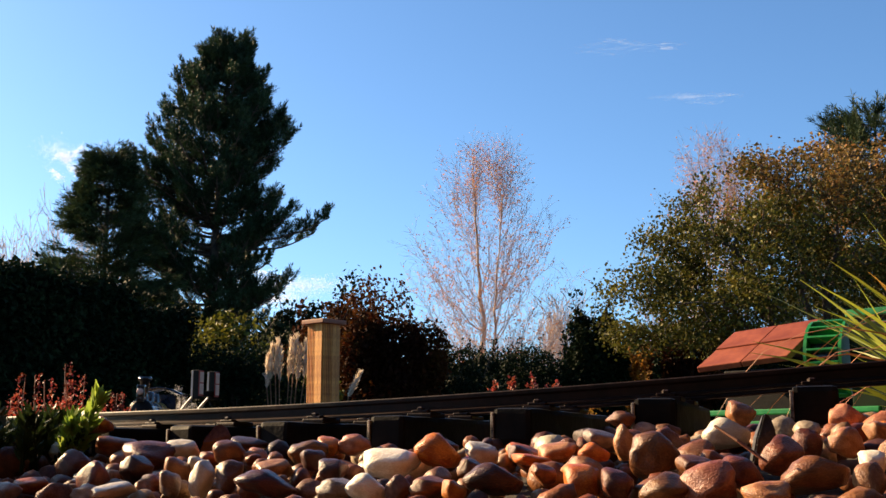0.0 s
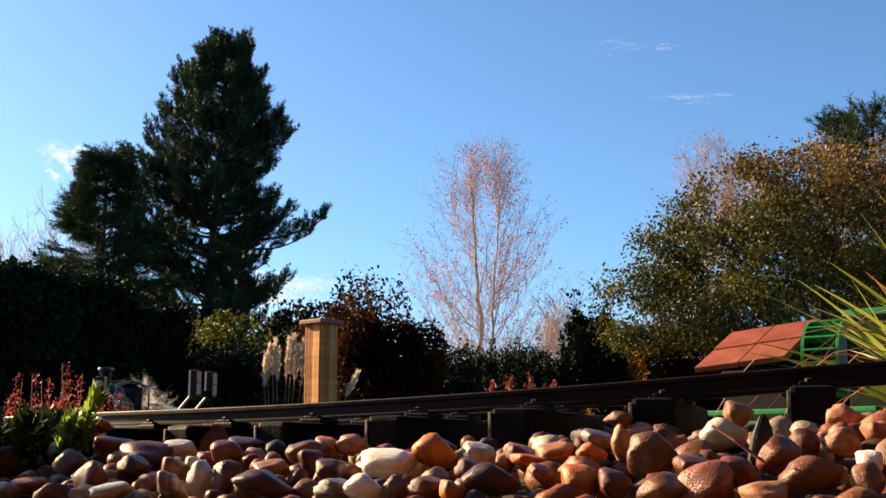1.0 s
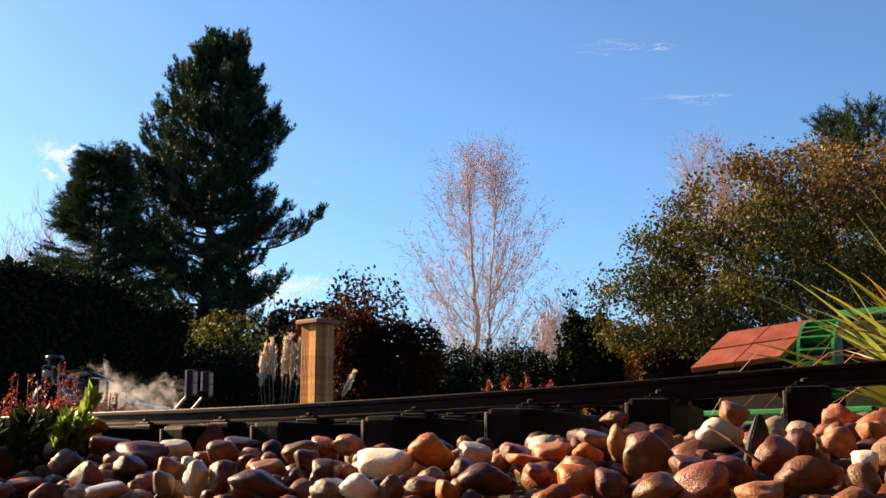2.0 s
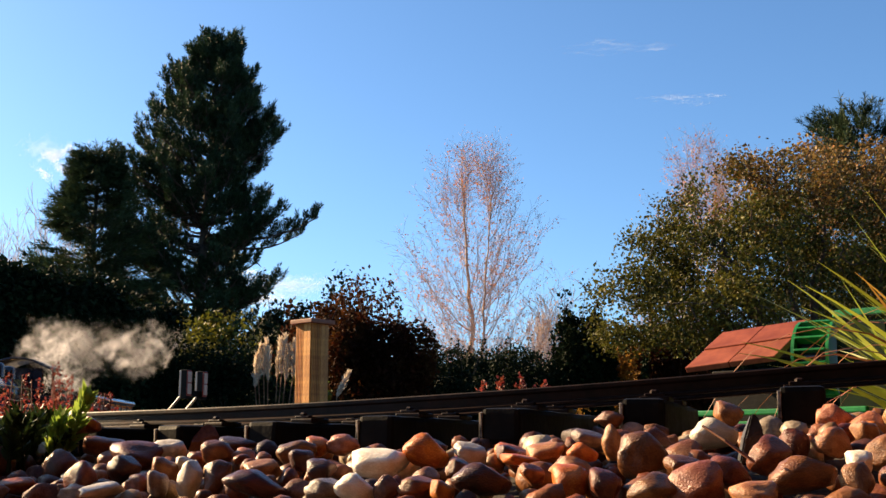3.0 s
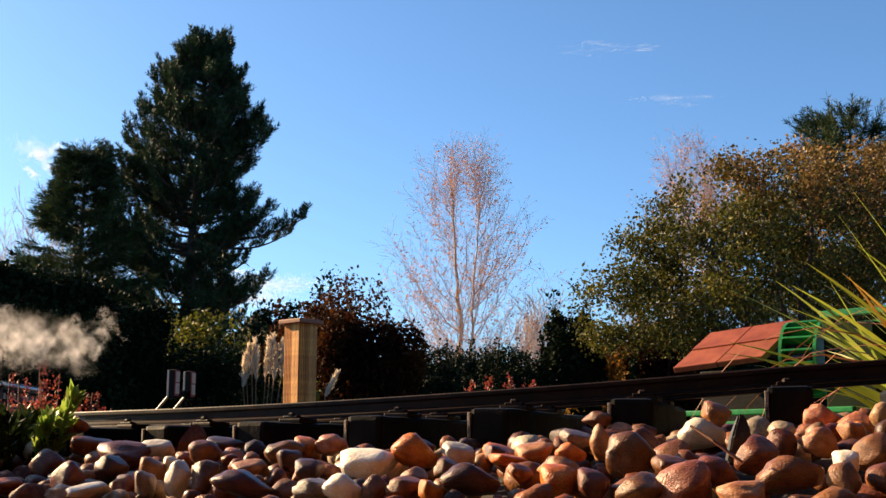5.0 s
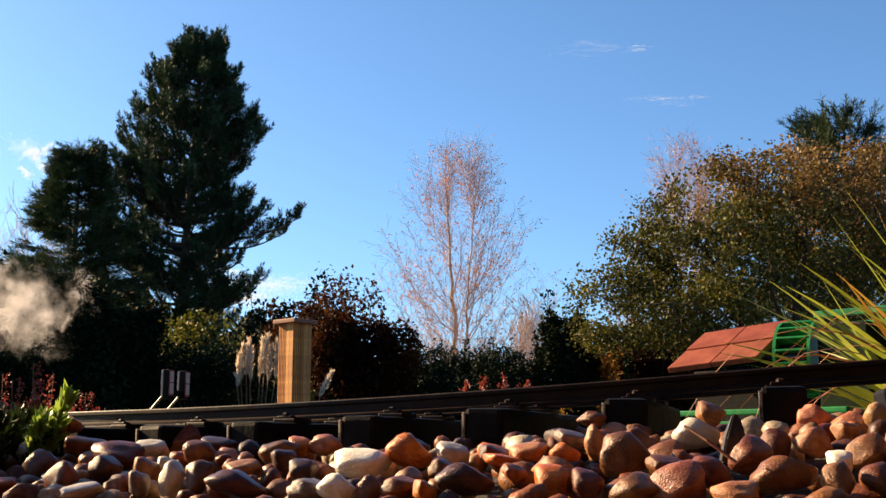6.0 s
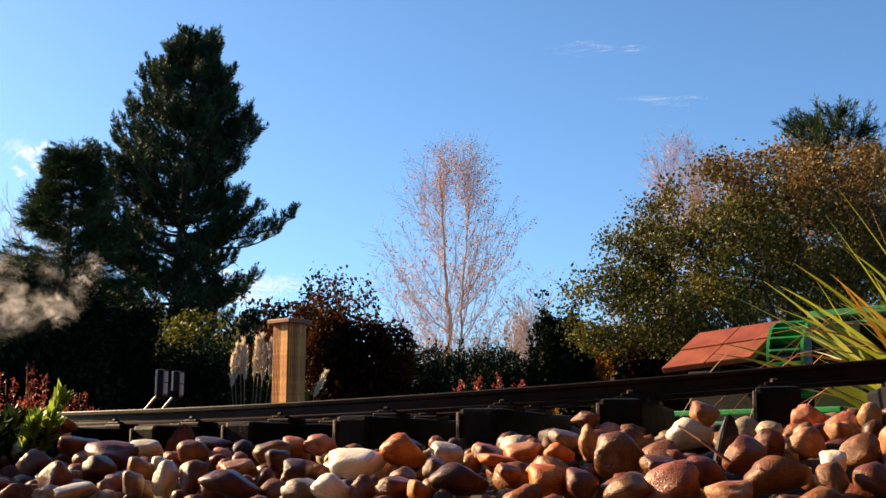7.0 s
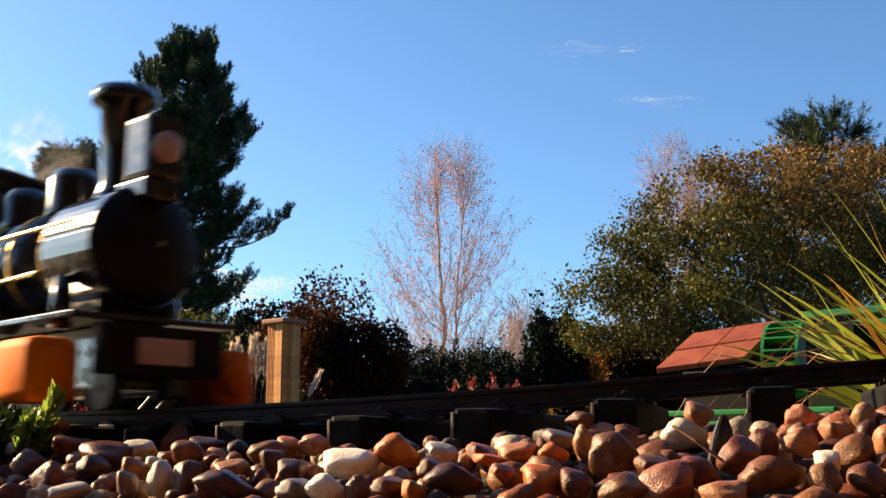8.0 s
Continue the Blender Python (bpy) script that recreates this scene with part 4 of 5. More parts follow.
def make_hedge():
    rng = np.random.default_rng(41)
    n = 90000
    u = rng.uniform(0, 1, n)
    x0, y0, x1, y1 = -5.2, 4.3, -2.62, 11.8
    face = rng.uniform(0, 1, n)
    h = 1.5 + 0.05 * np.sin(u * 40) + 0.06 * np.sin(u * 17 + 1)
    across = np.where(face < 0.5, 0.0, rng.uniform(0, 1, n)) * -0.9
    z = np.where(face < 0.5, rng.uniform(0, 1, n), 1.0) * h + rng.normal(size=n) * 0.05
    across = across + rng.normal(size=n) * 0.06
    dx, dy = (x1 - x0), (y1 - y0)
    l = math.hypot(dx, dy)
    nx, ny = dy / l, -dx / l
    pts = np.stack([x0 + dx * u + nx * across, y0 + dy * u + ny * across, np.abs(z)], 1)
    v, f = leaves(pts, 0.036, 1.5, rng=rng)
    hedge = empty("hedge", 0, 0, 0, "tall clipped dark green hedge", "hedge")
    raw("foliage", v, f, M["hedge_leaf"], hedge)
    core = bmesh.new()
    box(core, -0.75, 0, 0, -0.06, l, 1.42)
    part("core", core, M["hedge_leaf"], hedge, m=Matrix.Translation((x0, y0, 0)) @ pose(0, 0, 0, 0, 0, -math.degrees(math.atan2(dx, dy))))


make_hedge()
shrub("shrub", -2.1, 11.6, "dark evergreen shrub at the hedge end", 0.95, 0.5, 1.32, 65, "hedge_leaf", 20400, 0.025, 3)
shrub("shrub", -2.18, 13.0, "yellow-green leafy shrub beside the hedge", 1.0, 0.6, 1.85, 51, "yellow_leaf", 13000, 0.042)
shrub("shrub", -3.6, 14.0, "yellow-green shrub behind the hedge", 0.9, 0.6, 2.15, 52, "yellow_leaf", 25245, 0.025)
shrub("shrub", -1.4, 14.5, "dark autumn shrub with thin upright shoots", 0.85, 0.7, 2.1, 53, "autumn_leaf", 36465, 0.036, 7)
shrub("shrub", -0.55, 13.6, "dark rust-red autumn shrub", 0.95, 0.6, 1.95, 54, "autumn_leaf", 36465, 0.036, 6)
shrub("shrub", -0.95, 13.9, "rust-brown autumn shrub with fine shoots", 0.75, 0.6, 1.86, 64, "autumn_leaf", 27200, 0.036, 8)
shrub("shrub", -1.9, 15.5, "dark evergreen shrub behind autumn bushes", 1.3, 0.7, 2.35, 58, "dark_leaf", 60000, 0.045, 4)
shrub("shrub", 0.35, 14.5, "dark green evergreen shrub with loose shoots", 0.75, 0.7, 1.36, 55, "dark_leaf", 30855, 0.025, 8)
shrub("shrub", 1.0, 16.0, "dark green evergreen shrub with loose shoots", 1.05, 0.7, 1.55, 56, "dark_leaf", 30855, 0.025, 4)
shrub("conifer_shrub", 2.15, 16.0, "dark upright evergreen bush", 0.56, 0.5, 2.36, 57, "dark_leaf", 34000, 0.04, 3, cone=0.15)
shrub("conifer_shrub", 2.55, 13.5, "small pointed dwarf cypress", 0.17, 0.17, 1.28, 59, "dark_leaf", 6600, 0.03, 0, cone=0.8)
shrub("shrub", 2.6, 16.5, "orange-leaved autumn shrub under the apple tree", 0.6, 0.5, 1.6, 60, "orange_leaf", 7700, 0.045, 4)
shrub("shrub", 3.7, 17.5, "orange-brown autumn shrub under the apple tree", 1.2, 0.5, 2.2, 61, "autumn_leaf", 22000, 0.045, 4)
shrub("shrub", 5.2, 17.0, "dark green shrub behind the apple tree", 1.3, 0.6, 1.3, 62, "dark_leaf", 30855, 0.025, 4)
shrub("shrub", 1.32, 10.5, "low orange flowering shrub", 0.25, 0.2, 0.66, 63, "orange_leaf", 700, 0.03)


def boundary_hedge():
    rng = np.random.default_rng(77)
    t = empty("boundary_hedge", 0, 20.5, 0, "dark mixed boundary hedge across the garden's end", "hedge")
    n = 130000
    x = rng.uniform(-13, 17, n)
    top = 1.78 + 0.12 * np.sin(x * 1.7) + 0.08 * np.sin(x * 4.1 + 1) + 0.3 * np.clip(x - 2.5, 0, 1.5)
    z = rng.uniform(0.5, 1, n) ** 0.7 * top + rng.normal(size=n) * 0.05
    v, f = leaves(np.stack([x, rng.normal(size=n) * 0.22, z], 1), 0.032, 1.5, rng=rng)
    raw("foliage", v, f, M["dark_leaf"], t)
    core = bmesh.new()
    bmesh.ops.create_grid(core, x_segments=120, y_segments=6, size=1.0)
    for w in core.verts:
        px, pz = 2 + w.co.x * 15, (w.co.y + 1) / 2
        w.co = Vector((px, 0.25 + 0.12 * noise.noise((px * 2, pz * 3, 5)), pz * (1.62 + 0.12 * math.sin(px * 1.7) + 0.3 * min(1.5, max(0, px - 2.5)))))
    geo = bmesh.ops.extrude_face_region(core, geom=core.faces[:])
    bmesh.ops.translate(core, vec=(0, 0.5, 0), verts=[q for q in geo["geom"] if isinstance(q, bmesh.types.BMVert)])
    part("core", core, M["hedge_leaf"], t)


boundary_hedge()


# ---------- pampas grass ----------
def pampas(x, y, plumes, seed, label):
    rng = np.random.default_rng(seed)
    t = empty("pampas_grass", x, y, 0, label, "ornamental grass")
    t.scale = (0.84, 0.84, 0.84)
    for dx, h, lean, l in plumes:
        n = 420
        u = rng.uniform(0, 1, n)
        c = np.stack([dx + lean * (u * l), rng.normal(size=n) * 0.01, h - l + u * l], 1)
        w = (0.024 * np.sin(np.pi * np.clip(u * 0.85 + 0.12, 0, 1)))[:, None]
        d = rng.normal(size=(n, 3)) * np.array([0.3, 0.3, 0.2]) + np.array([lean * 0.7, 0, 1.0])
        a, b = blades(c + rng.normal(size=(n, 3)) * w * 0.35, d, rng.uniform(0.035, 0.075, n), np.full(n, 0.008), rng)
        raw("plume", a, b, M["plume"], t, label="fluffy cream seed plume")
        a, b = tubes([((dx * 0.5, 0, 0), (dx, 0, h - l), 0.006, 0.005), ((dx, 0, h - l), (dx + lean * l, 0, h), 0.005, 0.002)], 4)
        raw("stalk", a, b, M["dry_grass"], t)
    n = 300
    a, b = blades(rng.normal(size=(n, 3)) * np.array([0.12, 0.1, 0]), rng.normal(size=(n, 3)) * np.array([0.35, 0.35, 0]) + np.array([0, 0, 1]), rng.uniform(0.3, 0.7, n), np.full(n, 0.012), rng)
    raw("grass_blades", a, b, M["dark_leaf"], t)


pampas(-1.3, 9.2, [(-0.12, 1.08, 0.04, 0.32), (-0.07, 1.13, 0.05, 0.34), (-0.03, 1.05, 0.0, 0.3), (0.06, 1.14, 0.06, 0.36), (0.1, 1.17, 0.08, 0.36), (0.14, 1.07, 0.1, 0.32), (0.21, 1.12, 0.02, 0.34), (0.25, 1.05, -0.03, 0.3), (-0.15, 0.98, 0.03, 0.3)], 81, "clump of cream pampas grass plumes")
pampas(-0.75, 9.0, [(0.0, 0.8, 0.5, 0.22)], 82, "single leaning cream pampas plume")


# ---------- slatted wooden post ----------
def wooden_post():
    t = empty("wooden_post", -0.475, 4.5, 0, "square slatted pine post with a flat brown cap", "garden post", rz=-42)
    t.scale = (0.79, 0.79, 1.0)
    # the core's dark colour stands in for shadow behind the slats
    part("core", a_box(-0.047, -0.047, 0, 0.047, 0.047, 0.562), M["gap_shade_wood"], t, "core coloured dark as shade between the slats")
    kinds = {}
    for half in (0.0032, 0.0125):
        kinds[half] = bpy.data.meshes.new("slat")
        b = a_box(-half, -0.007, 0, half, 0.007, 0.562, 0.0014)
        b.to_mesh(kinds[half])
        b.free()
        kinds[half].materials.append(M["wood"])
    # narrow slats with gaps on one half of each side, close boards on the other
    for side in range(4):
        for half, x in ((0.0032, -0.05), (0.0032, -0.0385), (0.0032, -0.027), (0.0032, -0.0155), (0.0032, -0.004), (0.0125, 0.015), (0.0125, 0.0405)):
            ob = new("slat", kinds[half])
            ob.parent = t
            ob.matrix_basis = pose(0, 0, 0, 0, 0, 90 * side) @ pose(x, -0.0545, 0)
    part("cap", a_box(-0.08, -0.08, 0.562, 0.08, 0.08, 0.579, 0.003), M["wood_cap"], t, "flat brown cap board")


wooden_post()


# ---------- buffer stop ----------
def buffer_stop():
    t = empty("buffer_stop", -0.344, 1.62, 0.084, "small rail-built buffer stop with red and white panels", "buffer stop", rz=-26)
    for y in (-0.018, 0.018):
        part("upright", a_box(-0.002, y - 0.0032, 0.0535, 0.0018, y + 0.0032, 0.09, 0.0004), M["grey_paint"], t, "grey painted bent rail")
        v, f = tubes([((-0.05, y, 0.006), (-0.0002, y, 0.0545), 0.0022, 0.0022)], 4)
        raw("brace", v, f, M["grey_paint"], t)
        block = part("buffer_block", a_box(0.0019, y - 0.0048, 0.05, 0.0125, y + 0.0048, 0.0905, 0.0008), M["sleeper"], t, "black wooden buffer block")
        part("red_border", a_box(0.0126, y - 0.005, 0.054, 0.0134, y + 0.005, 0.0895, 0.0002), M["red_paint"], block, "red painted border")
        for z in (0.0565, 0.0728):
            part("white_panel", a_box(0.0135, y - 0.004, z, 0.0145, y + 0.004, z + 0.0148, 0.0003), M["white_paint"], block, "white painted panel")
    part("beam", a_box(0.0022, -0.013, 0.054, 0.0105, 0.013, 0.062, 0.0008), M["sleeper"], t, "black cross beam")
    for y in (-0.0225, 0.0225):
        part("rail", a_box(-0.12, y - 0.0018, -0.04, 0.4, y + 0.0018, -0.031, 0.0004), M["rail"], t)


buffer_stop()


# ---------- water mill ----------
def water_mill():
    # local x runs along the eave, y up the roof's slope
    t = empty("water_mill", 0.337, 1.5, 0.0, "green model water mill with red clay tile roof", "model building", rz=-46)
    part("base", a_box(-0.01, 0.0, 0.0, 0.24, 0.13, 0.092, 0.003), M["dark_green"], t, "dark green base frame")
    part("ledge", a_box(-0.015, -0.012, 0.0925, 0.25, 0.13, 0.0985, 0.0015), M["green_paint"], t)
    part("ledge", a_box(-0.015, -0.012, 0.106, 0.25, -0.004, 0.113, 0.0015), M["green_paint"], t)
    part("wall", a_box(0.005, 0.055, 0.0987, 0.128, 0.105, 0.168, 0.002), M["sleeper"], t)
    for i in range(2):
        for j in range(2):
            b = a_box(0, 0, -0.004, 0.0655, 0.058, 0.004, 0.0012)
            part("tile", b, M["tile"], t, "terracotta roof tile", m=pose(0.0665 * i, 0.048 * j, 0.167 + 0.0278 * j + 0.0042 * i, 27.5, -3.6, 0))
    c = pose(0.178, 0.03, 0.174, 0, 0, 9)
    for x in (-0.021, 0.021):
        rim = turned([(0.047, x - 0.002), (0.047, x + 0.002)], 24, "X")
        part("wheel_side", rim, M["green_paint"], t, "green wheel disc", m=c)
    for i in range(18):
        part("paddle", a_box(-0.0188, -0.0014, 0.034, 0.0188, 0.0014, 0.048, 0.0006), M["green_paint"], t, m=c @ pose(0, 0, 0, 20 * i, 0, 0))
    part("hub", turned([(0.034, -0.0188), (0.034, 0.0188)], 20, "X"), M["black_paint"], t, m=c)
    part("side_wall", a_box(0.212, 0.0, 0.0987, 0.275, 0.1, 0.212, 0.002), M["dark_green"], t, "dark green wheel housing")
    for z in (0.222, 0.240):
        part("rail", a_box(0.13, 0.16, z, 0.32, 0.17, z + 0.009, 0.001), M["green_paint"], t, m=pose(0, 0, 0, 0, 0, 0))
    for x in (0.14, 0.3):
        part("post", a_box(x, 0.16, 0.0, x + 0.01, 0.1598 + 0.01, 0.2218, 0.001), M["green_paint"], t)


water_mill()


# ---------- foreground plants ----------
def grass_clump():
    rng = np.random.default_rng(91)
    t = empty("grass_clump", 0.555, 1.05, 0.02, "clump of long arching green grass with dry red stems", "ornamental grass")
    for kind, n, hh, mat_name in (("grass_blade_mass", 190, 0.3, "grass"), ("dead_blade_mass", 36, 0.27, "orange_blade"), ("dry_stem_mass", 18, 0.37, "dry_grass")):
        v, f = [], []
        dry = kind == "dry_stem_mass"
        for i in range(n):
            a = rng.uniform(0, 2 * math.pi) if not dry else rng.normal(math.pi, 0.6)
            lean = rng.uniform(0.1, 0.95) if not dry else rng.uniform(0.15, 0.6)
            p = np.array([rng.normal() * 0.025, rng.normal() * 0.025, 0.0])
            d = np.array([math.cos(a) * lean, math.sin(a) * lean, 1.0])
            l = hh * rng.uniform(0.6, 1.12)
            w = 0.0026 if not dry else 0.0013
            side = np.cross(d, rng.normal(size=3))
            side /= np.linalg.norm(side)
            o, m = len(v), 10
            for k in range(m + 1):
                u = k / m
                ww = w * (1 - u ** 2.5) * (0.7 + 0.6 * min(1, 3 * u)) + 0.0002
                v += [tuple(p - side * ww), tuple(p + side * ww), tuple(p + np.array([0, 0, 0.0015]) * (1 - u))]
                d = d / np.linalg.norm(d) + np.array([math.cos(a) * 0.07, math.sin(a) * 0.07, -0.55 * u]) * dry + np.array([0, 0, -0.06 * lean - 0.02]) * (not dry)
                if dry:
                    d += rng.normal(size=3) * 0.05
                p = p + d / np.linalg.norm(d) * l / m
            for k in range(m):
                q = o + 3 * k
                f += [(q, q + 2, q + 5, q + 3), (q + 2, q + 1, q + 4, q + 5)]
        tagged(raw(kind, v, f, M[mat_name], t, True), kind="stuff")


grass_clump()


def red_plant():
    rng = np.random.default_rng(92)
    t = empty("red_plant", -0.40, 1.2, 0.0, "low garden plant with upright reddish flower spikes", "plant")
    for i in range(46):
        x, y = rng.uniform(-0.075, 0.058), rng.uniform(-0.06, 0.06)
        h = rng.uniform(0.085, 0.122) + (0.034 if i % 7 == 0 else 0)
        v, f = tubes([((x, y, 0), (x + rng.normal() * 0.006, y, h), 0.0012, 0.0006)], 4)
        n = 170
        u = rng.uniform(0.35, 1.0, n)
        pts = np.stack([x + rng.normal(size=n) * 0.0022, y + rng.normal(size=n) * 0.0022, u * h], 1)
        a, b = leaves(pts, 0.0022, 1.4, 0.8, rng)
        o = len(v)
        raw("flower_spike", list(v) + list(a), [tuple(q) for q in f] + [tuple(k + o for k in q) for q in b], M["red_plant"], t)


red_plant()


def front_plant():
    """Low spurge: leafy shoots, the older ones drooping and yellowed, one fresh shoot upright."""
    rng = np.random.default_rng(93)
    t = empty("spurge_plant", -0.228, 0.62, 0.05, "low leafy spurge with one bright green shoot beside the track", "plant")

    def shoot(name, p, way, length, leaf, wide, n, material, label=""):
        p, way = np.array(p, float), np.array(way, float)
        way /= np.linalg.norm(way)
        sv, sf = tubes([(p, p + way * length, 0.0012, 0.0008)], 5)
        u = rng.uniform(0.2, 1.0, n)
        out = rng.normal(size=(n, 3))
        out -= way * (out @ way)[:, None]
        out /= np.linalg.norm(out, axis=1, keepdims=True)
        v, f = blades(p + way * (u * length)[:, None], out + way * (0.5 + 1.2 * u)[:, None], leaf * rng.uniform(0.7, 1.15, n), np.full(n, wide), rng)
        k = len(sv)
        raw(name, list(sv) + list(v), [tuple(q) for q in sf] + [tuple(i + k for i in q) for q in f], M[material], t, label=label)

    for i in range(60):
        x, y = rng.uniform(-0.09, 0.022), rng.uniform(-0.05, 0.03)
        shoot("leafy_shoot", (x, y, 0.0), (rng.normal() * 0.5 + 0.2, rng.normal() * 0.4 - 0.2, 1.0), rng.uniform(0.02, 0.034), 0.009, 0.0026, 60, "dark_shoot")
    for i in range(16):
        x = rng.uniform(-0.07, 0.012)
        shoot("drooping_shoot", (x, rng.uniform(-0.06, -0.04), 0.032), (rng.normal() * 0.4, -0.5, -0.75), rng.uniform(0.01, 0.018), 0.009, 0.003, 26, "olive_leaf")
    shoot("green_sprig", (0.035, -0.02, 0.004), (0.34, 0, 1.0), 0.036, 0.0095, 0.0034, 110, "sprig", "bright yellow-green sprig")
    shoot("green_sprig", (0.029, -0.02, 0.002), (0.2, 0, 1.0), 0.026, 0.009, 0.0032, 80, "sprig")


front_plant()
# out of view on the left; added only to cast shade over the near stones
shrub("low_bush", -0.51, 0.64, "unseen leafy bush added to shade the stones beside the track", 0.16, 0.15, 0.225, 94, "olive_leaf", 11000, 0.008, 0)
for _i, _x in enumerate((0.108, 0.148, 0.19, 0.222, 0.24)):
    _rng = np.random.default_rng(95 + _i)
    _t = empty("red_flower", _x * 1.0, 2.4, 0.0, "small red flower spike behind the track", "flower", group="red flowers behind the track")
    _h = (0.195, 0.21, 0.215, 0.195, 0.2)[_i]
    _v, _f = leaves(_rng.normal(size=(40, 3)) * np.array([0.004, 0.004, 0.009]) + np.array([0, 0, _h - 0.012]), 0.007, 1.2, 0.5, _rng)
    raw("petals", _v, _f, M["red_plant"], _t)
    _v, _f = tubes([((0, 0, 0), (0, 0, _h), 0.002, 0.0015)], 4)
    raw("stem", _v, _f, M["dark_leaf"], _t)


def dry_twig():
    t = empty("dry_twig", 0.0905, 0.352, 0.062, "thin dry straw lying across the pebbles", "twig")
    v, f = tubes([((-0.0055, 0.006, 0.0062), (0, 0, 0.0015), 0.0004, 0.0005), ((0, 0, 0.0015), (0.0075, -0.004, -0.005), 0.0005, 0.0006), ((0, 0, 0.0015), (0.003, 0.004, 0.0005), 0.0004, 0.0003)], 6)
    raw("stalk", v, f, M["dry_grass"], t, True)


dry_twig()


# ---------- train ----------
def wheel(parent, x, y, r, spokes=8):
    out = 1 if y > 0 else -1
    w = part("wheel", turned([(r * 0.72, -0.003), (r, -0.003), (r, 0.002), (r * 0.98, 0.003), (r * 0.72, 0.003)], 24, "Y"), M["wheel_steel"], parent, smooth=False, m=pose(x, y, r))
    b = turned([(r * 0.22, -0.003), (r * 0.22, 0.003)], 12, "Y")
    for i in range(spokes):
        c = bmesh.new()
        box(c, r * 0.18, -0.0012, -0.001, r * 0.8, 0.0012, 0.001)
        bmesh.ops.rotate(c, verts=c.verts, cent=(0, 0, 0), matrix=Matrix.Rotation(2 * math.pi * i / spokes, 3, "Y"))
        me = bpy.data.meshes.new("t")
        c.to_mesh(me)
        b.from_mesh(me)
        c.free()
    part("spokes", b, M["black_paint"], w)
    return w


def locomotive():
    t = empty("steam_locomotive", 0, 0, 0.084, "black and blue miniature steam locomotive with brass bands and orange cylinders", "locomotive")
    A = 0.095  # height of the boiler's centre
    part("smokebox", turned([(0.033, 0.1275), (0.034, 0.126), (0.034, 0.075), (0.0335, 0.072)], 40, "X", shift=(0, 0, A)), M["black_paint"], t, "glossy black smokebox", False)
    part("smokebox_door", turned([(0.004, 0.138), (0.018, 0.135), (0.026, 0.1305), (0.0325, 0.1277)], 36, "X", shift=(0, 0, A)), M["smokebox"], t, smooth=True)
    part("boiler", turned([(0.031, 0.072), (0.031, -0.07)], 40, "X", shift=(0, 0, A)), M["blue_paint"], t, "blue-black boiler", True)
    for x in (0.07, 0.03, -0.01, -0.05):
        part("boiler_band", turned([(0.0312, x - 0.002), (0.0322, x - 0.0018), (0.0322, x + 0.0018), (0.0312, x + 0.002)], 40, "X", shift=(0, 0, A)), M["brass"], t, "brass boiler band", True)
    part("chimney", turned([(0.017, 0.122), (0.013, 0.130), (0.0115, 0.136), (0.0135, 0.178), (0.0185, 0.181), (0.0195, 0.185), (0.0175, 0.190), (0.012, 0.1905), (0.011, 0.18)], 36, "Z", shift=(0.098, 0, 0)), M["black_paint"], t, "tall black flared chimney", True)
    lamp = part("headlamp", a_box(0.118, -0.011, 0.131, 0.142, 0.011, 0.166, 0.003), M["black_paint"], t, "black box headlamp")
    part("lamp_lens", turned([(0.0088, 0.1421), (0.0088, 0.1445), (0.0075, 0.1455)], 28, "X", shift=(0, 0, 0.148)), M["lamp_glass"], lamp, "pale round lens", True)
    part("lamp_bracket", a_box(0.112, -0.011, 0.12, 0.14, 0.011, 0.1305, 0.001), M["black_paint"], t)
    for x, h in ((0.045, 0.153), (-0.015, 0.150)):
        part("dome", turned([(0.0185, 0.118), (0.016, 0.127), (0.0155, h - 0.008), (0.012, h - 0.002), (0.004, h)], 28, "Z", shift=(x, 0, 0)), M["black_paint"], t, "black steam dome", True)
    part("handrail", turned([(0.0011, -0.06), (0.0011, 0.115)], 8, "X", shift=(0, -0.036, A + 0.012)), M["brass"], t, "brass handrail")
    part("handrail", turned([(0.0011, -0.06), (0.0011, 0.115)], 8, "X", shift=(0, 0.036, A + 0.012)), M["brass"], t, "brass handrail")
    part("running_board", a_box(-0.08, -0.05, 0.052, 0.142, 0.05, 0.0555, 0.0008), M["black_paint"], t)
    part("frame", a_box(-0.17, -0.017, 0.018, 0.125, 0.017, 0.0515, 0.001), M["black_paint"], t)
    part("saddle", a_box(0.08, -0.022, 0.0557, 0.12, 0.022, 0.072, 0.002), M["smokebox"], t)
    beam = part("buffer_beam", a_box(0.142, -0.037, 0.024, 0.149, 0.037, 0.05, 0.001), M["smokebox"], t, "dark brown buffer beam")
    part("number_plate", a_box(0.1492, -0.0155, 0.0295, 0.151, 0.0155, 0.0435, 0.001), M["plate"], beam, "pale plate with worn lettering")
    part("coupler", a_box(0.149, -0.005, 0.012, 0.163, 0.005, 0.022, 0.0015), M["black_paint"], t)
    for y in (-0.054, 0.054):
        c = part("cylinder", a_box(0.098, y - 0.014, 0.0095, 0.138, y + 0.014, 0.042, 0.006), M["orange_paint"], t, "orange painted steam cylinder", True)
        part("cylinder_cover", turned([(0.011, 0.1381), (0.0105, 0.1395), (0.004, 0.141)], 24, "X", shift=(0, y, 0.026)), M["orange_paint"], c, smooth=True)
        part("connecting_rod", a_box(-0.06, y - 0.0015, 0.019, 0.0978, y + 0.0015, 0.024, 0.0006), M["steel"], t, "bright steel rod")
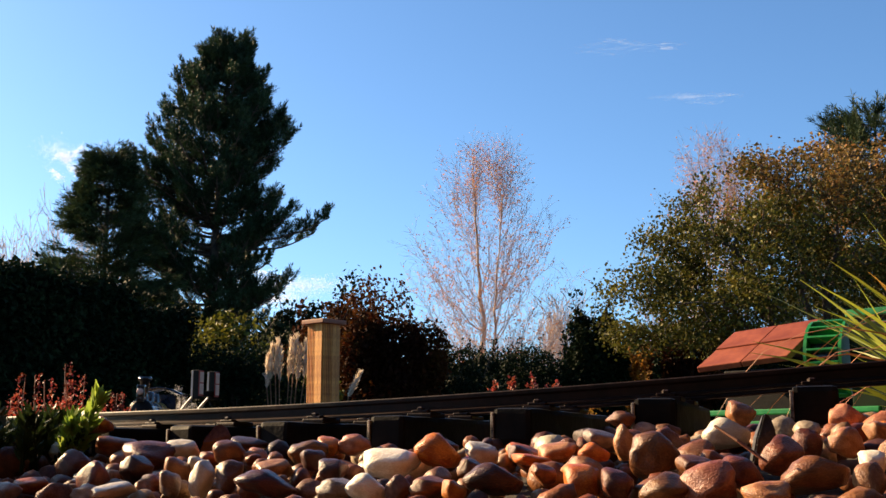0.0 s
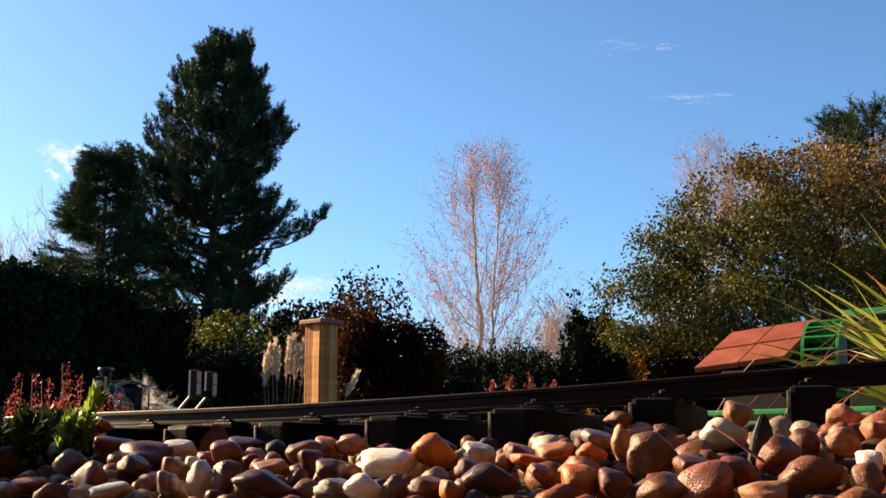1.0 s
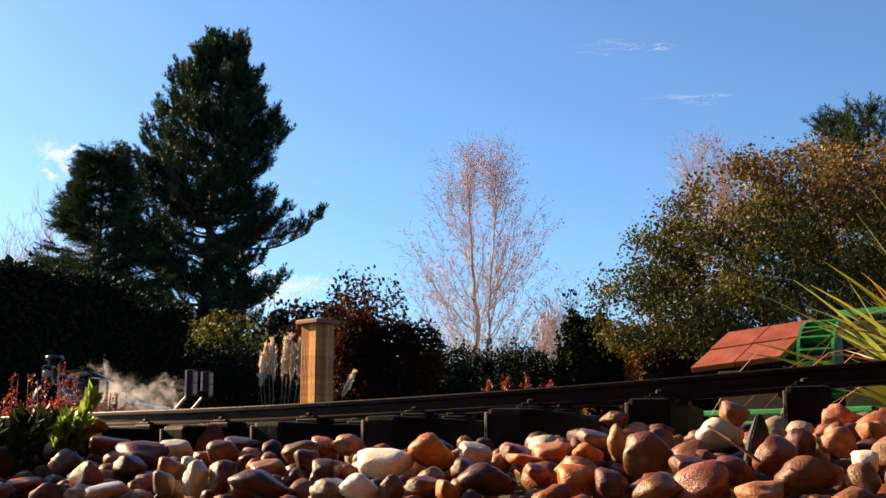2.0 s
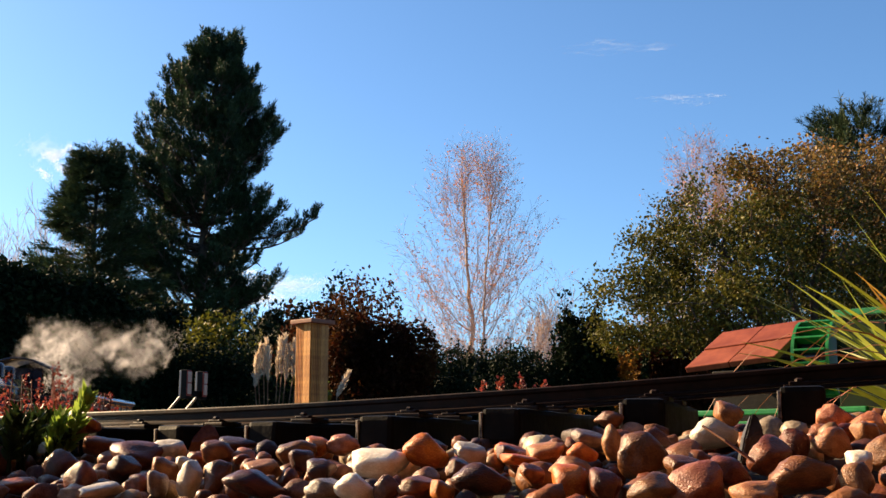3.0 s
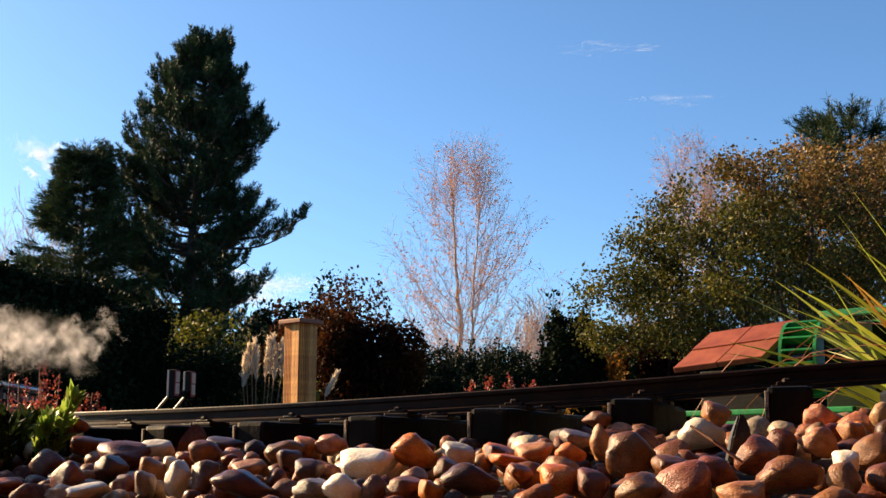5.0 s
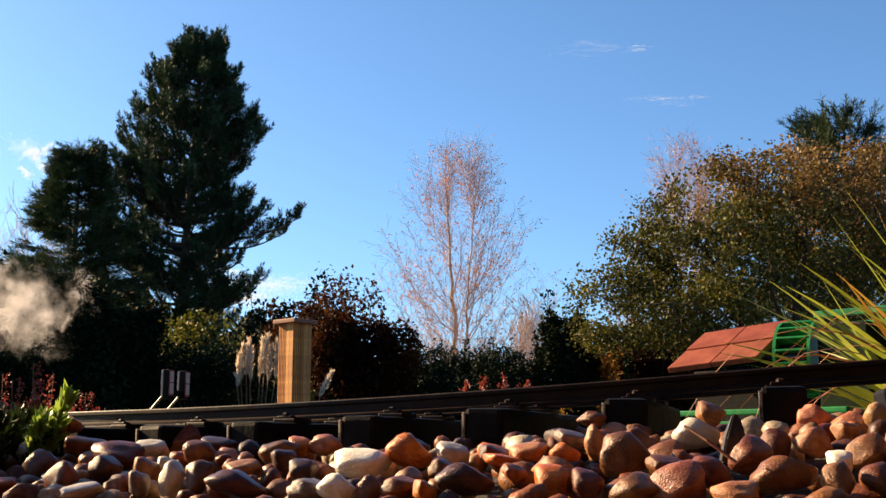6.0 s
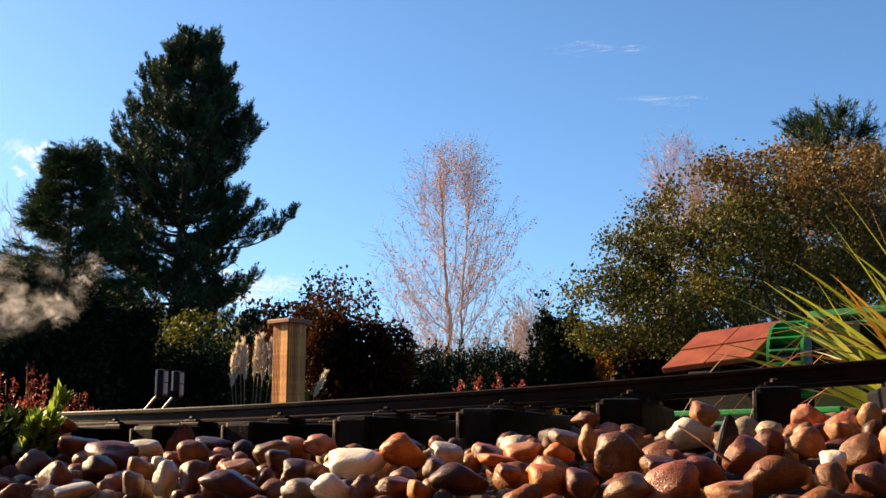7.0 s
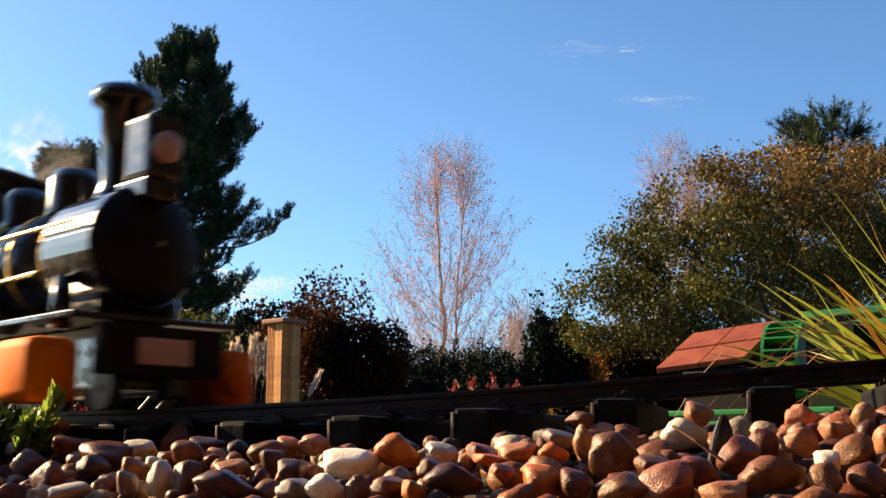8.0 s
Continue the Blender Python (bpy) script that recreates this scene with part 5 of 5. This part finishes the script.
    for y in (-1, 1):
        v, f = tubes([((0.07, y * 0.034, A - 0.012), (0.03, y * 0.036, A - 0.014), 0.0016, 0.0016), ((0.03, y * 0.036, A - 0.014), (-0.06, y * 0.036, A - 0.006), 0.0016, 0.0016)], 8)
        raw("feed_pipe", v, f, M["brass"], t, True, "copper feed pipe")
        part("steam_pipe", turned([(0.006, 0.05), (0.0058, 0.064), (0.0045, 0.078)], 14, "Z", shift=(0.1, y * 0.033, 0)), M["black_paint"], t, smooth=True)
        part("tank", a_box(-0.06, y * 0.043 - 0.006, 0.0558, 0.005, y * 0.043 + 0.006, 0.078, 0.002), M["blue_paint"], t, "blue-black side tank")
    for k in range(14):
        a = 2 * math.pi * k / 14
        part("rivet", turned([(0.0013, 0.1276), (0.0011, 0.1286), (0.0004, 0.129)], 8, "X", shift=(0, 0.0305 * math.cos(a), A + 0.0305 * math.sin(a))), M["smokebox"], t)
    part("door_dart", turned([(0.0016, 0.137), (0.0016, 0.143)], 8, "X", shift=(0, 0, A)), M["steel"], t)
    part("whistle", turned([(0.002, 0.118), (0.002, 0.137), (0.003, 0.138), (0.003, 0.148), (0.001, 0.15)], 12, "Z", shift=(-0.045, 0.0, 0)), M["brass"], t, "brass whistle", True)
    # cab
    cab = part("cab", a_box(-0.148, -0.048, 0.0555, -0.072, -0.045, 0.098), M["blue_paint"], t, "blue cab side")
    part("cab_side", a_box(-0.148, 0.045, 0.0555, -0.072, 0.048, 0.098), M["blue_paint"], t)
    part("cab_front", a_box(-0.0718, -0.048, 0.0555, -0.069, 0.048, 0.15), M["blue_paint"], t)
    for x in (-0.148, -0.078):
        for y in (-0.0465, 0.0465):
            part("cab_pillar", a_box(x, y - 0.0015, 0.0982, x + 0.006, y + 0.0015, 0.15), M["blue_paint"], t)
    b = bmesh.new()
    n, prev = 10, None
    for i in range(n + 1):
        y = -0.056 + 0.112 * i / n
        z = 0.1505 + 0.018 * (1 - (y / 0.056) ** 2)
        row = [b.verts.new((x, y, zz)) for x, zz in ((-0.175, z), (-0.055, z), (-0.055, z + 0.003), (-0.175, z + 0.003))]
        if prev:
            for k in range(4):
                b.faces.new((prev[k], prev[(k + 1) % 4], row[(k + 1) % 4], row[k]))
        else:
            b.faces.new(row)
        prev = row
    b.faces.new(prev)
    bmesh.ops.recalc_face_normals(b, faces=b.faces)
    part("cab_roof", b, M["blue_paint"], t, "curved blue-black cab roof", True)
    part("backhead", a_box(-0.088, -0.025, 0.06, -0.0722, 0.025, 0.118, 0.004), M["brass"], t, "brass and copper backhead fittings")
    wheels = []
    for x in (0.055, 0.0, -0.055):
        for y in (-0.02, 0.02):
            wheels.append(wheel(t, x, y, 0.021))
    for y in (-0.02, 0.02):
        wheels.append(wheel(t, 0.128, y, 0.011, 6))
    return t, wheels


def wagon(kind, label, length, body, roof):
    t = empty(kind, 0, 0, 0.084, label, "railway wagon", group="train")
    part("floor", a_box(-length / 2, -0.044, 0.03, length / 2, 0.044, 0.038, 0.001), M["black_paint"], t)
    if roof:
        for y in (-0.044, 0.041):
            part("side", a_box(-length / 2, y, 0.0381, length / 2, y + 0.003, 0.075, 0.0006), M[body], t)
            for i in range(5):
                x = -length / 2 + (length - 0.008) * i / 4
                part("pillar", a_box(x, y, 0.0751, x + 0.008, y + 0.003, 0.112, 0.0006), M[body], t)
            for i in range(4):
                x = -length / 2 + (length - 0.008) * i / 4 + 0.008
                w = part("window", a_box(x, y + 0.001, 0.0751, x + (length - 0.04) / 4, y + 0.002, 0.112), M["glass"], t)
                # two pale panels a window, in place of light coming through the glass
                for k in range(2):
                    q = x + 0.008 + k * 0.024
                    part("blind", a_box(q, y - 0.0006, 0.085, q + 0.009, y + 0.0036, 0.097), M["window_light_cream"], w, "small cream panel painted as light through the window")
        for x in (-length / 2, length / 2 - 0.003):
            part("end", a_box(x, -0.041, 0.0381, x + 0.003, 0.041, 0.112), M[body], t)
        part("roof", turned([(0.0001, -length / 2 - 0.004), (0.05, -length / 2 - 0.0038), (0.05, length / 2 + 0.0038), (0.0001, length / 2 + 0.004)], 40, "X"), M["black_paint"], t, m=Matrix.Translation((0, 0, 0.112)) @ Matrix.Diagonal((1, 1, 0.3, 1)))
    else:
        for i in range(3):
            z = 0.0382 + i * 0.0145
            for y in (-0.044, 0.041):
                part("plank", a_box(-length / 2, y, z, length / 2, y + 0.003, z + 0.0138, 0.0006), M[body], t)
            for x in (-length / 2, length / 2 - 0.003):
                part("plank", a_box(x, -0.0408, z, x + 0.003, 0.0408, z + 0.0138, 0.0006), M[body], t)
    ws = []
    for x in (-length * 0.3, length * 0.3):
        for y in (-0.0225, 0.0225):
            ws.append(wheel(t, x, y, 0.014, 6))
    return t, ws


LOCO, LOCO_WHEELS = locomotive()
LOCO.scale = (1.1, 1.1, 1.1)
for _ob in LOCO.children:
    if not _ob.name.startswith("wheel"):
        _ob.location.z -= 0.007
VEHICLES = [(LOCO, LOCO_WHEELS, 0.0, (0.0237,) * 6 + (0.0124,) * 2)]
for _kind, _label, _l, _b, _r, _s in (("tender", "dark blue tender with plank sides behind the locomotive", 0.13, "blue_paint", False, -0.285),
                                     ("coach", "small dark red-brown coach with windows", 0.24, "wagon_wood", True, -0.495),
                                     ("coach", "small dark red-brown coach with windows", 0.24, "wagon_wood", True, -0.76),
                                     ("goods_wagon", "low dark plank goods wagon", 0.16, "wagon_wood", False, -0.985)):
    _t, _w = wagon(_kind, _label, _l, _b, _r)
    VEHICLES.append((_t, _w, _s, (0.014,) * 4))


# ---------- steam ----------
def puff_mesh(seed, n, r, size):
    """One billow of steam."""
    rng = np.random.default_rng(seed)
    return vapour("steam_puff", n, rng.normal(size=(7, 3)) * np.array([0.75, 0.5, 0.45]), 0.22, (r, r, 0.8 * r), size, M["steam"], seed)


PUFF_MESHES = [puff_mesh(200 + i, 30000, 0.05, 0.00022) for i in range(4)]
NEAR_PUFFS = [puff_mesh(220 + i, 36000, 0.045, 0.00017) for i in range(2)]
PUFFS = []
for _i in range(20):
    _ob = new("steam_puff", PUFF_MESHES[_i % 4] if _i < 15 else NEAR_PUFFS[_i % 2])
    tagged(_ob, "drifting white puff of steam", "steam", "steam from the locomotive")
    PUFFS.append(_ob)


def cloud(x, z, wide, high, n, seed, label):
    rng = np.random.default_rng(seed)
    t = empty("cloud", x, 1800, z, label, "cloud")
    ob = new("vapour", vapour("vapour", n, rng.normal(size=(11, 3)) * 0.7, 0.35, (wide, 14, high), 0.36, M["cloud"], seed))
    ob.parent = t


cloud(-600, 472, 30, 18, 17000, 210, "small white fair-weather cloud")
cloud(-640, 275, 90, 26, 60000, 213, "low white cloud near the horizon")
cloud(-300, 255, 75, 17, 50000, 214, "low white cloud near the horizon")
cloud(412, 582, 45, 4, 1400, 211, "thin faint streak of high cloud")
cloud(285, 668, 50, 4, 1500, 212, "thin faint streak of high cloud")
fill_stones()


# ---------- what moves ----------
# length along the line of the locomotive's chimney, by time
RUN = [(0.0, -3.0), (2.8, -1.93), (4.0, -1.50), (5.5, -0.99), (7.0, -0.47), (7.6, -0.222), (7.8, -0.128), (8.0, -0.032)]


def run_at(t):
    if t <= RUN[0][0]:
        return RUN[0][1]
    for (a, p), (b, q) in zip(RUN, RUN[1:]):
        if t <= b:
            return p + (q - p) * (t - a) / (b - a)
    return RUN[-1][1] + (t - 8.0) * 0.48


def vehicle_pose(s):
    a, _ = on_line(s + 0.05, GAUGE / 2)
    b, _ = on_line(s - 0.05, GAUGE / 2)
    c = (a + b) / 2
    d = a - b
    return pose(c.x, c.y, c.z, 0, -math.degrees(math.atan2(d.z, math.hypot(d.x, d.y))), math.degrees(math.atan2(d.y, d.x)))


# the plume's middle and its spread, by time: (seconds, x, y, z, spread x, spread z)
PLUME = [(0.0, -0.88, 4.3, 0.085, 0.1, 0.012), (0.5, -0.87, 4.1, 0.09, 0.1, 0.012), (1.0, -0.86, 3.8, 0.10, 0.11, 0.015), (1.5, -0.84, 3.45, 0.14, 0.13, 0.025),
         (2.8, -0.77, 2.6, 0.285, 0.16, 0.015), (3.5, -0.74, 2.6, 0.305, 0.22, 0.035), (4.5, -0.83, 2.6, 0.30, 0.17, 0.045), (5.8, -0.82, 2.4, 0.355, 0.06, 0.085),
         (6.5, -0.75, 2.3, 0.375, 0.06, 0.12), (7.0, -0.76, 2.3, 0.38, 0.07, 0.14), (8.0, -0.95, 2.3, 0.42, 0.10, 0.16)]


def puff_rows(i):
    rng = random.Random(500 + i)
    a, b, c, turn = rng.gauss(0, 0.55), rng.gauss(0, 0.5), rng.gauss(0, 0.55), rng.uniform(0, 360)
    if i < 15:
        leave = 0.4 if i % 3 else 0.0
        return [(t, pose(x + a * w - leave * max(0.0, t - 6.5), y + 0.1 * b, z + c * h + 0.1 * h * a, 0, 0, turn + 8 * t)) for t, x, y, z, w, h in PLUME]
    rows = []
    for k in range(17):
        t = k * 0.5
        p, _ = on_line(run_at(t) - 0.26 - 0.04 * (i - 15), GAUGE / 2)
        rows.append((t, pose(p.x + 0.03 * a, p.y + 0.12, p.z + 0.13 + 0.085 * min(1, t / 7) + 0.03 * b, 0, 0, turn + 8 * t)))
    return rows


def motions():
    for ob, wheels, off, radii in VEHICLES:
        times = [i * 0.25 for i in range(33)]
        walk(ob, [(t, vehicle_pose(run_at(t) + off - 0.11)) for t in times])
        for w, r in zip(wheels, radii):
            x, y, z = w.matrix_basis.translation
            walk(w, [(i / 30, pose(x, y, z) @ Matrix.Rotation((run_at(i / 30) - run_at(0)) / r, 4, "Y")) for i in range(241)])
    for i, ob in enumerate(PUFFS):
        walk(ob, puff_rows(i))


motions()
